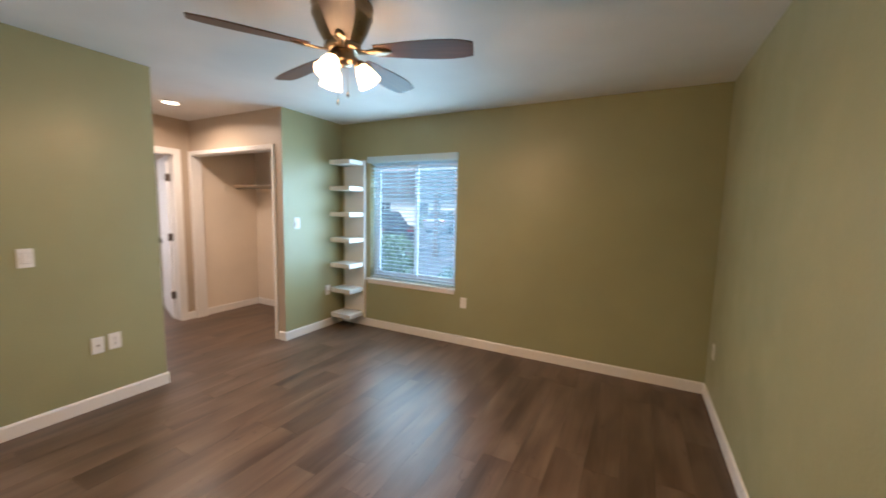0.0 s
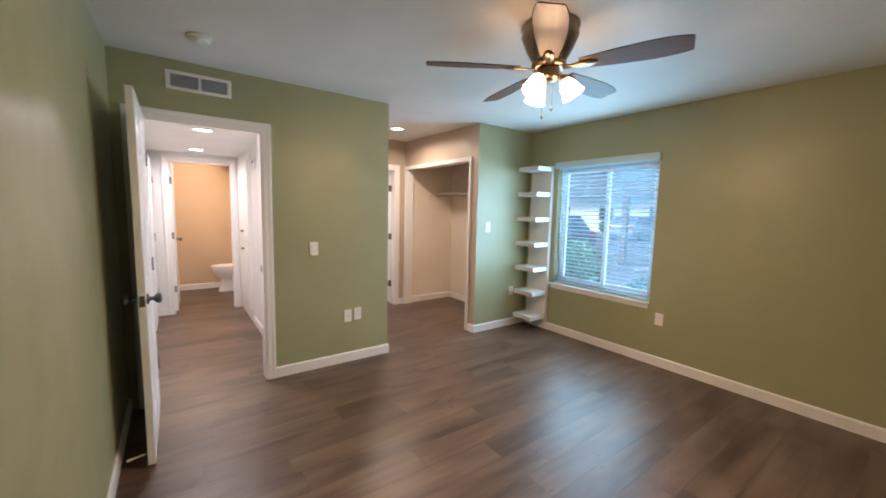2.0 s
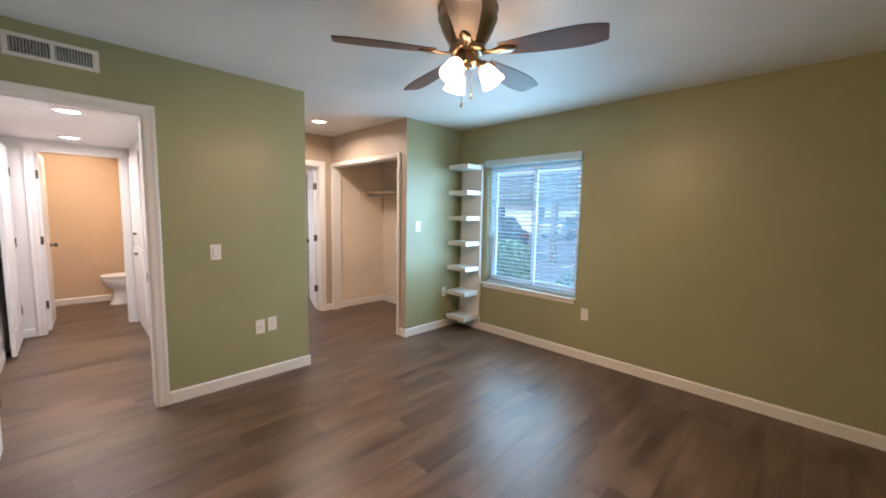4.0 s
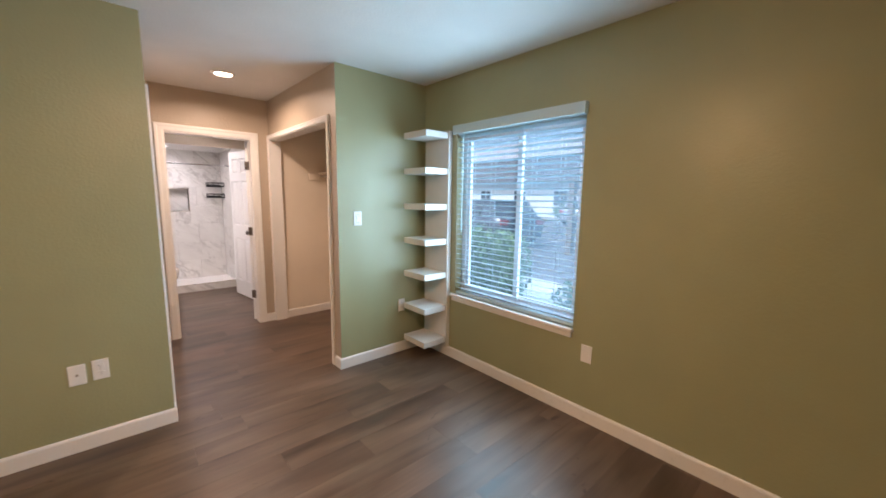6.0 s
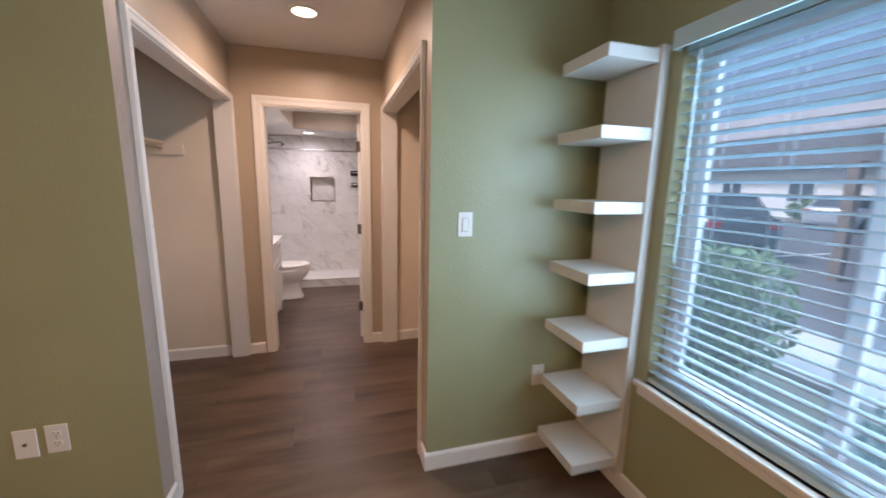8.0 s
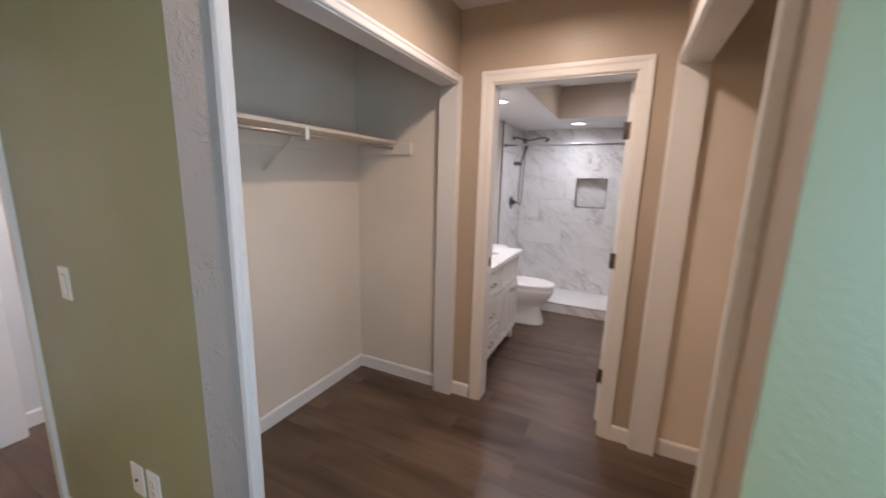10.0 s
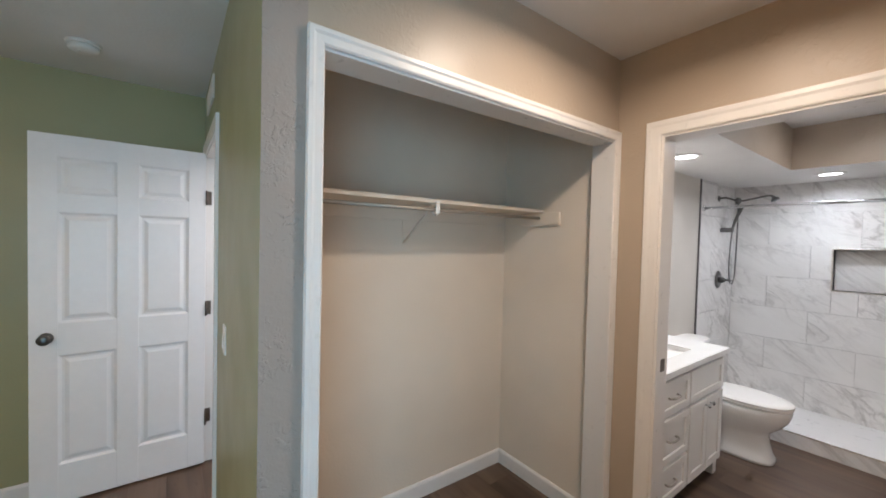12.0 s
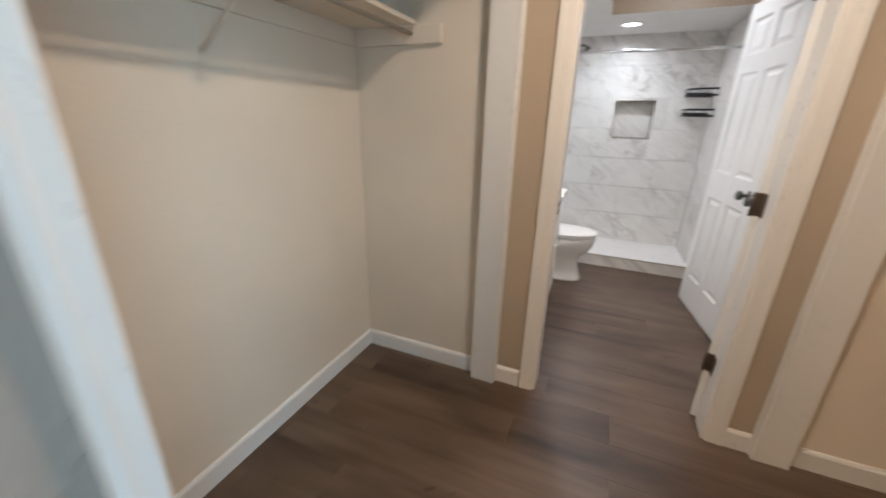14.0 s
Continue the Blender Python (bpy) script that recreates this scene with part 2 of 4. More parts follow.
CABINET = satin("white_cabinet_paint", (0.80, 0.78, 0.74), 0.35, 0, 20, 0.025)
GROUT = satin("pale_grout", (0.74, 0.72, 0.70), 0.8, 0, 60, 0.06)
PAN = satin("white_shower_pan", (0.80, 0.79, 0.78), 0.3, 0, 20, 0.03)
BLACK = satin("black_metal", (0.025, 0.025, 0.027), 0.4, 0.6)
SUBFLOOR = satin("dark_joint", (0.105, 0.072, 0.054), 0.8)
GLASS = glass_material()
SCREEN = screen_material()
SHADE = glow("lit_frosted_glass", FAN_COLOUR, FAN_GLOW)
LENS_WARM = glow("lit_warm_lens", (1.0, 0.78, 0.55), 9.0)
LENS_WHITE = glow("lit_white_lens", (1.0, 0.93, 0.85), 9.0)
ASPHALT = ground_material("asphalt", (0.085, 0.085, 0.09), (0.13, 0.13, 0.135))
CONCRETE = ground_material("concrete", (0.36, 0.35, 0.33), (0.48, 0.47, 0.45), 30)
EARTH = ground_material("dry_ground", (0.16, 0.15, 0.12), (0.24, 0.23, 0.18), 8)
HEDGE = leaf_material("hedge_leaves", (0.07, 0.13, 0.055), (0.18, 0.28, 0.13))
TREE = leaf_material("tree_leaves", (0.05, 0.10, 0.05), (0.14, 0.21, 0.11))
BARK = ground_material("bark", (0.10, 0.07, 0.05), (0.20, 0.15, 0.11), 20)
STUCCO = ground_material("white_stucco", (0.62, 0.61, 0.59), (0.74, 0.73, 0.71), 20)
ROD = satin("worn_closet_rod", (0.42, 0.38, 0.33), 0.35, 0.6, 40, 0.08)
ROOFING = ground_material("grey_shingle", (0.27, 0.26, 0.26), (0.38, 0.36, 0.35), 6)
EAVE_BAND = ground_material("dark_eave_band", (0.09, 0.085, 0.085), (0.15, 0.14, 0.14), 6)
CARDARK = satin("dark_car_paint", (0.09, 0.10, 0.115), 0.2, 0.4, 12, 0.05)
CARLIGHT = satin("silver_car_paint", (0.50, 0.52, 0.55), 0.25, 0.5, 12, 0.05)
CARGLASS = satin("tinted_car_glass", (0.05, 0.06, 0.07), 0.06)
RUBBER = satin("black_rubber", (0.02, 0.02, 0.02), 0.7)
REDLAMP = satin("red_lamp_lens", (0.35, 0.02, 0.02), 0.2)

# ---- mesh helpers ----


def add_box(bm, x0, x1, y0, y1, z0, z1, bevel=0.0, segments=2):
    x0, x1, y0, y1, z0, z1 = min(x0, x1), max(x0, x1), min(y0, y1), max(y0, y1), min(z0, z1), max(z0, z1)
    tmp = bmesh.new()
    bmesh.ops.create_cube(tmp, size=1)
    for v in tmp.verts:
        v.co = Vector(((x0 + x1) / 2 + v.co.x * (x1 - x0), (y0 + y1) / 2 + v.co.y * (y1 - y0), (z0 + z1) / 2 + v.co.z * (z1 - z0)))
    if bevel:
        bmesh.ops.bevel(tmp, geom=tmp.edges[:], offset=min(bevel, 0.45 * min(x1 - x0, y1 - y0, z1 - z0)), segments=segments, affect="EDGES", profile=0.5)
    join(bm, tmp)
    return bm


def join(bm, other, m=None):
    """Moves other's faces into bm, under the pose m, and frees other."""
    made = {}
    for v in other.verts:
        made[v] = bm.verts.new(m @ v.co if m is not None else v.co)
    for f in other.faces:
        try:
            g = bm.faces.new([made[v] for v in f.verts])
            g.smooth = f.smooth
        except ValueError:
            pass
    other.free()
    return bm


def box(x0, x1, y0, y1, z0, z1, bevel=0.0, segments=2):
    return add_box(bmesh.new(), x0, x1, y0, y1, z0, z1, bevel, segments)


def loft(rings, cap=True, smooth=True):
    """Skins a list of closed rings of points."""
    bm = bmesh.new()
    rows = [[bm.verts.new(p) for p in ring] for ring in rings]
    n = len(rows[0])
    for a, b in zip(rows, rows[1:]):
        for i in range(n):
            f = bm.faces.new((a[i], a[(i + 1) % n], b[(i + 1) % n], b[i]))
            f.smooth = smooth
    if cap:
        bm.faces.new(rows[0][::-1])
        bm.faces.new(rows[-1])
    bmesh.ops.recalc_face_normals(bm, faces=bm.faces[:])
    return bm


def lathe(profile, segments=28, cap=True):
    """Turns (radius, height) pairs round z."""
    return loft([[(r * math.cos(2 * math.pi * i / segments), r * math.sin(2 * math.pi * i / segments), z) for i in range(segments)] for r, z in profile], cap)


def oval(cx, cy, rx, ry, z, power=2.0, segments=32, back=None):
    """A closed oval; back: the half-length to the -y side, where it differs."""
    pts = []
    for i in range(segments):
        a = 2 * math.pi * i / segments
        c, s = math.cos(a), math.sin(a)
        k = 2.0 / power
        x = rx * math.copysign(abs(c) ** k, c)
        y = math.copysign(abs(s) ** k, s) * (ry if s > 0 or back is None else back)
        pts.append((cx + x, cy + y, z))
    return pts


def tube(points, radius, segments=10):
    """A round bar along a line of points."""
    pts = [Vector(p) for p in points]
    rings = []
    side = None
    for i, p in enumerate(pts):
        d = (pts[min(i + 1, len(pts) - 1)] - pts[max(i - 1, 0)]).normalized()
        if side is None:
            side = d.orthogonal().normalized()
        side = (side - d * side.dot(d)).normalized()
        up = d.cross(side)
        r = radius[i] if isinstance(radius, (list, tuple)) else radius
        rings.append([p + (side * math.cos(2 * math.pi * k / segments) + up * math.sin(2 * math.pi * k / segments)) * r for k in range(segments)])
    return loft(rings)


def arc(centre, a, b, start, stop, steps=8):
    """Points centre + a cos + b sin, over an angle in degrees."""
    c, a, b = Vector(centre), Vector(a), Vector(b)
    return [c + a * math.cos(radians(start + (stop - start) * i / steps)) + b * math.sin(radians(start + (stop - start) * i / steps)) for i in range(steps + 1)]


def mesh_of(name, bm, *mats):
    me = bpy.data.meshes.new(name)
    bm.to_mesh(me)
    bm.free()
    for m in mats:
        me.materials.append(m)
    return me


def thing(name, m, label, category, group="", kind=""):
    """An empty at the base of a thing, to hold its parts."""
    ob = new(name)
    ob.empty_display_size = 0.05
    ob.matrix_world = m
    return tagged(ob, label, category, group, kind)


def part(name, bm, material, parent, label="", m=None):
    ob = new(name, mesh_of(name, bm, material))
    ob.parent = parent
    if m is not None:
        ob.matrix_basis = m
    return tagged(ob, label)


def solid(name, bm, material, label, category, kind="structure"):
    return tagged(new(name, mesh_of(name, bm, material)), label, category, "", kind)


def faced(name, bm, label, category, default, rules):
    """A piece of the setting whose faces take a paint by the way they look: rules of (axis, sign, material)."""
    bm.normal_update()
    mats = [default] + [r[2] for r in rules]
    for f in bm.faces:
        for i, (axis, sign, _) in enumerate(rules):
            if f.normal[axis] * sign > 0.7:
                f.material_index = i + 1
    return tagged(new(name, mesh_of(name, bm, *mats)), label, category, "", "structure")


def pierced(axis, at0, at1, u0, u1, z0, z1, holes):
    """A wall from at0 to at1 along axis, from u0 to u1 along the other, with holes (ua, ub, za, zb) in order of u."""
    bm = bmesh.new()

    def piece(a, b, c, d):
        if b - a > 1e-4 and d - c > 1e-4:
            add_box(bm, *((at0, at1, a, b) if axis == "x" else (a, b, at0, at1)), c, d)

    u = u0
    for ua, ub, za, zb in holes:
        piece(u, ua, z0, z1)
        piece(ua, ub, z0, za)
        piece(ua, ub, zb, z1)
        u = ub
    piece(u, u1, z0, z1)
    return bm

# ---- the setting ----
H = 2.44
XE, YN = 0.869, 4.033           # bedroom's east and north faces
XD = -2.975                    # door wall, bedroom side
YC, YK = 2.01, 3.155           # closet fronts, south and north
XW = -4.617                     # alcove's west face
CLOSET_X, CLOSET_Y = -4.630, 1.224   # closet's end and back faces
HALL_N, HALL_S, HALL_W_X, HALL_H = 1.075, 0.02, -5.65, 2.11
BX0, BX1, BY0, BY1, SOFFIT = -7.50, -4.727, 1.66, 3.50, 2.12

solid("floor", box(-8.2, 1.0, -1.0, 4.17, -0.12, -0.0045), SUBFLOOR, "grey-brown wood-look plank floor running through the rooms", "floor")
solid("ceiling", box(-8.2, 1.02, -1.0, 4.17, H, H + 0.12), CEILING, "smooth white painted bedroom ceiling", "ceiling")
solid("ceiling_hall", box(HALL_W_X, XD - 0.11, HALL_S - 0.1, HALL_N, HALL_H, HALL_H + 0.1), CEILING, "low white hallway ceiling", "ceiling")
soffit = box(BX0, BX1, BY0, 2.26, SOFFIT, H)
add_box(soffit, BX0, -6.66, 2.26, BY1, SOFFIT, H)
faced("ceiling_bath", soffit, "dropped white bathroom ceiling round a raised tan well", "ceiling", TAN, [(2, -1, CEILING)])

WIN = (-2.535, -1.395, 0.60, 2.00)
solid("wall_north", pierced("y", YN, YN + 0.15, -3.05, XE + 0.12, -0.1, H, [WIN]), GREEN, "sage green bedroom wall with a window", "wall")
solid("wall_east", box(XE, XE + 0.12, -0.12, YN, -0.1, H), GREEN, "sage green bedroom side wall", "wall")
solid("wall_south", box(-3.11, XE, -0.12, 0, -0.1, H), GREEN, "sage green glossy bedroom wall behind the door", "wall")
faced("wall_door", pierced("x", XD - 0.11, XD, 0, YC, -0.1, H, [(0.115, 0.9, -0.1, 2.035)]), "sage green wall with the bedroom door opening", "wall", TROWELLED_DIM, [(0, 1, GREEN), (0, -1, HALLWHITE)])
faced("wall_nook", box(-3.10, -2.972, YK, YN, -0.1, H), "sage green short wall beside the corner shelf", "wall", TAN, [(0, 1, GREEN), (0, -1, CLOSET)])
faced("wall_closet_south", pierced("y", YC - 0.11, YC, XW, XD - 0.11, -0.1, H, [(-4.58, -3.118, -0.1, 2.034)]), "tan wall with the open closet", "wall", CLOSET, [(1, 1, TAN)])
faced("wall_closet_north", pierced("y", YK, YK + 0.11, XW, -3.10, -0.1, H, [(-4.58, -3.118, -0.1, 2.034)]), "tan wall with the second open closet", "wall", CLOSET, [(1, -1, TAN)])
faced("wall_alcove", pierced("x", BX1, XW, 1.9, 3.24, -0.1, H, [(2.215, 2.985, -0.1, 2.03)]), "tan wall with the bathroom door opening", "wall", CLOSET, [(0, 1, TAN), (0, -1, HALLWHITE)])
faced("wall_closet_end", box(BX1, CLOSET_X, 1.075, 1.9, -0.1, H), "pale end wall of the closet", "wall", HALLWHITE, [(0, 1, CLOSET)])
faced("wall_closet_end_north", box(BX1, XW, 3.24, YN, -0.1, H), "pale end wall of the second closet", "wall", HALLWHITE, [(0, 1, CLOSET)])
faced("wall_closet_back", box(CLOSET_X, XD - 0.11, HALL_N, CLOSET_Y, -0.1, H), "pale back wall of the closet", "wall", CLOSET, [(1, -1, HALLWHITE)])
solid("wall_closet_back_north", box(XW, -3.05, YN, YN + 0.15, -0.1, H), CLOSET, "pale back wall of the second closet", "wall")
solid("wall_hall_south", box(HALL_W_X, XD - 0.11, HALL_S - 0.12, HALL_S, -0.1, H), HALLWHITE, "white hallway wall", "wall")
faced("wall_hall_end", pierced("x", HALL_W_X - 0.11, HALL_W_X, -0.6, 1.54, -0.1, H, [(0.262, 0.985, -0.1, 2.01)]), "white hallway end wall with a door opening", "wall", HALLWHITE, [(0, -1, PEACH)])
solid("wall_hall_bath_back", box(-7.39, -7.27, -0.6, 1.54, -0.1, H), PEACH, "warm tan hall bathroom wall", "wall")
solid("wall_hall_bath_south", box(-7.27, -5.76, -0.72, -0.6, -0.1, H), PEACH, "warm tan hall bathroom wall", "wall")
faced("wall_bath_south", box(BX0 - 0.12, BX1, 1.54, BY0, -0.1, H), "off-white bathroom wall behind the vanity", "wall", BATHWALL, [(1, -1, PEACH)])
solid("wall_cabinet_back", box(HALL_W_X, BX1, 1.48, 1.54, -0.1, H), HALLWHITE, "white wall behind the hallway cabinets", "wall")
solid("wall_bath_west", pierced("x", BX0 - 0.12, BX0 - 0.001, BY0, BY1, -0.1, H, [(2.40, 2.755, 1.155, 1.515)]), GROUT, "shower end wall with a recessed niche", "wall")
solid("wall_bath_north", box(BX0 - 0.12, BX1, BY1, BY1 + 0.12, -0.1, H), TAN, "tan bathroom wall", "wall")
solid("wall_shower_north", box(BX0, -6.62, 3.24, BY1, -0.1, SOFFIT), GROUT, "tiled shower side wall", "wall")


def baseboard(x0, y0, x1, y1, nx, ny):
    """A run of base moulding whose back lies on a line and whose front faces (nx, ny)."""
    d, h = 0.013, 0.092
    prof = [(0, 0), (d, 0), (d, h - 0.014), (d * 0.75, h - 0.006), (d * 0.35, h), (0, h)]
    ring = lambda x, y: [(x + nx * p, y + ny * p, q) for p, q in prof]
    return solid("baseboard", loft([ring(x0, y0), ring(x1, y1)], True, False), TRIM, "white painted base moulding along the wall", "baseboard")


for run in (
    (-2.972, YN, XE, YN, 0, -1), (XE, 0, XE, YN, -1, 0), (-3.0, 0, XE, 0, 0, 1), (XD, 0.963, XD, YC + 0.013, 1, 0),
    (-2.972, YK - 0.013, -2.972, YN, 1, 0), (XD, YC, -3.083, YC, 0, 1), (-2.972, YK, -3.07, YK, 0, -1),
    (XW, YC + 0.02, XW, 2.147, 1, 0), (XW, 3.04, XW, YK - 0.02, 1, 0),
    (CLOSET_X, CLOSET_Y, XD - 0.11, CLOSET_Y, 0, 1), (CLOSET_X, CLOSET_Y, CLOSET_X, YC - 0.11, 1, 0),
    (XW, YK + 0.11, XW, YN, 1, 0), (XW, YN, -3.1, YN, 0, -1), (-3.10, YK + 0.11, -3.10, YN, -1, 0),
    (-4.68, HALL_N, XD - 0.11, HALL_N, 0, -1), (HALL_W_X, 0.02, HALL_W_X, 0.19, 1, 0), (-4.9, HALL_S, XD - 0.11, HALL_S, 0, 1),
    (-7.27, -0.6, -7.27, 1.54, 1, 0), (-6.62, BY1, BX1, BY1, 0, -1),
):
    baseboard(*run)


def casing(axis, at, u0, u1, top, face, width=0.066, thick=0.016, bottom=0.0, label="white moulded door casing"):
    """Three mitred boards round an opening u0..u1 in the plane axis=at, standing out to the side face (+1 or -1)."""
    prof = [(0.0, 0.0), (0.0, 0.55), (0.12, 0.75), (0.55, 0.8), (0.72, 1.0), (0.95, 1.0), (1.0, 0.85), (1.0, 0.0)]

    def ring(u, z, du, dz):
        pts = []
        for p, q in prof:
            uu, zz, off = u + du * p * width, z + dz * p * width, at + face * q * thick
            pts.append((off, uu, zz) if axis == "x" else (uu, off, zz))
        return pts

    return solid("trim", loft([ring(u0, bottom, -1, 0), ring(u0, top, -1, 1), ring(u1, top, 1, 1), ring(u1, bottom, 1, 0)], True, False), TRIM, label, "door casing")


def jamb(axis, a0, a1, u0, u1, top, thick=0.018, label="white door jamb lining the opening"):
    """The lining of an opening through a wall from a0 to a1."""
    bm = bmesh.new()
    for ua, ub, za, zb in ((u0, u0 + thick, 0, top - thick), (u1 - thick, u1, 0, top - thick), (u0, u1, top - thick, top)):
        add_box(bm, *((a0, a1, ua, ub) if axis == "x" else (ua, ub, a0, a1)), za, zb, 0.001, 1)
    return solid("trim", bm, TRIM, label, "door jamb")


jamb("x", XD - 0.112, XD + 0.002, 0.115, 0.9, 2.035)
casing("x", XD, 0.121, 0.894, 2.029, 1)
casing("x", XD - 0.11, 0.121, 0.894, 2.029, -1)
jamb("x", BX1 - 0.002, XW + 0.002, 2.215, 2.985, 2.03)
casing("x", XW, 2.221, 2.979, 2.022, 1)
casing("x", BX1, 2.221, 2.979, 2.022, -1)
jamb("x", HALL_W_X - 0.112, HALL_W_X + 0.002, 0.262, 0.985, 2.01)
casing("x", HALL_W_X, 0.268, 0.979, 2.004, 1)
jamb("y", YC - 0.112, YC + 0.002, -4.582, -3.118, 2.034, 0.010, "white lining of the closet opening")
jamb("y", YK - 0.002, YK + 0.112, -4.582, -3.118, 2.034, 0.010, "white lining of the closet opening")


for y, face in ((YC, 1), (YK, -1)):
    casing("y", y, -4.572, -3.128, 2.032, face, 0.045, 0.02, 0.0, "white moulded casing round the open closet")

# ---- doors ----


def frustum(x0, x1, z0, z1, y0, y1, inset, cap=True):
    """A raised field: a rectangle at y0 that rises to a smaller one at y1."""
    r = lambda d, y: [(x0 + d, y, z0 + d), (x1 - d, y, z0 + d), (x1 - d, y, z1 - d), (x0 + d, y, z1 - d)]
    return loft([r(0, y0), r(inset, y1)], cap, False)


def knob(parent, x, y, z, side, material=None):
    """A round door knob with its rose, on the face that looks to side (+1 or -1 in y)."""
    prof = [(0.031, 0.0), (0.031, 0.004), (0.026, 0.008), (0.012, 0.011), (0.010, 0.028), (0.016, 0.033), (0.026, 0.042), (0.0285, 0.052), (0.025, 0.061), (0.014, 0.066), (0.004, 0.067)]
    return part("knob", lathe(prof, 24), material or DARKNICKEL, parent, "dark brushed nickel knob", pose(x, y, z, -90 * side, 0, 0))


def panel_door(name, m, width, label, group="", height=2.025, knobs=True, hinge_side=1):
    """A six-panel door leaf, hinge edge at x = 0, faces at y = +-0.0175, standing on z = 0."""
    d = thing(name, m, label, "door", group)
    half = 0.0175
    s = width / 0.79
    cols = ((0.092 * s, 0.336 * s), (0.436 * s, 0.678 * s))
    rows = ((0.213, 0.822), (0.998, 1.606), (1.706, 1.905))
    body = bmesh.new()
    for x0, x1 in ((0, cols[0][0]), (cols[0][1], cols[1][0]), (cols[1][1], width)):
        add_box(body, x0, x1, -half, half, 0, height, 0.002, 1)
    for x0, x1 in cols:
        for z0, z1 in ((0, rows[0][0]), (rows[0][1], rows[1][0]), (rows[1][1], rows[2][0]), (rows[2][1], height)):
            add_box(body, x0 - 0.001, x1 + 0.001, -half + 0.0004, half - 0.0004, z0, z1)
    part("leaf", body, DOORWHITE, d)
    for x0, x1 in cols:
        for z0, z1 in rows:
            p = box(x0 - 0.002, x1 + 0.002, -0.007, 0.007, z0 - 0.002, z1 + 0.002)
            for k in (1, -1):
                join(p, frustum(x0, x1, z0, z1, k * half * 0.98, k * 0.0075, 0.013, False))
                join(p, frustum(x0 + 0.024, x1 - 0.024, z0 + 0.024, z1 - 0.024, k * 0.007, k * 0.0145, 0.02))
            part("panel", p, DOORWHITE, d)
    if knobs:
        for k in (1, -1):
            knob(d, width - 0.066, k * half, 0.922, k)
        part("latch_plate", box(width - 0.001, width + 0.002, -0.0125, 0.0125, 0.892, 0.952, 0.001), HINGE, d, "dark metal latch plate")
    for z in (0.30, 1.02, 1.74):
        h = box(-0.0025, -0.0005, -half + 0.005, half - 0.001, z - 0.045, z + 0.045, 0.0008, 1)
        join(h, tube([(-0.004, hinge_side * (half + 0.004), z - 0.046), (-0.004, hinge_side * (half + 0.004), z + 0.046)], 0.006, 8))
        part("hinge", h, HINGE, d, "dark worn metal hinge")
    return d


bed_door = panel_door("bedroom_door", pose(-2.972, 0.1535, 0.012), 0.79, "white six-panel door standing open against the green wall", "interior doors")
part("door_stop", tube([(0.752, -0.03, 0.05), (0.752, -0.075, 0.045), (0.752, -0.11, 0.04)], [0.006, 0.005, 0.009], 8), PLASTIC, bed_door, "small white-tipped door stop")
panel_door("bathroom_door", pose(-4.742, 2.962, 0.012, 0, 0, 161), 0.74, "white six-panel bathroom door standing open inward", "interior doors", 2.0, True, 1)
panel_door("linen_door", pose(-6.19, 3.105, 0.012, 0, 0, 8.5), 0.66, "white panelled linen closet door standing ajar", "interior doors", 2.0, True, 1)
panel_door("hall_bathroom_door", pose(-5.775, 0.29, 0.012, 0, 0, 178), 0.70, "white panelled hall bathroom door standing open inward", "interior doors", 1.985, True, 1)
panel_door("hall_side_door", pose(-5.62, 0.085, 0.012, 0, 0, 0), 0.71, "white door standing open along the hallway wall", "interior doors", 1.985, False, 1)


def jamb_hinges(x, y):
    """Hinge leaves let into a door jamb."""
    for z in (0.312, 1.032, 1.752):
        bm = box(x - 0.016, x + 0.016, y - 0.0015, y + 0.0015, z - 0.045, z + 0.045, 0.0006, 1)
        solid("hinge_leaf", bm, HINGE, "dark hinge leaf let into the white jamb", "hinge")


jamb_hinges(-2.99, 0.1345)
jamb_hinges(-4.715, 2.9655)
jamb_hinges(-5.745, 0.2815)
solid("strike_plate", box(-3.075, -3.035, 0.880, 0.8825, 0.90, 0.96, 0.001, 1), HINGE, "dark latch strike on the white jamb", "strike plate")
solid("strike_plate", box(-4.70, -4.66, 2.2325, 2.2345, 0.92, 0.98, 0.001, 1), HINGE, "dark latch strike on the white bathroom jamb", "strike plate")

# ---- plates on the walls ----


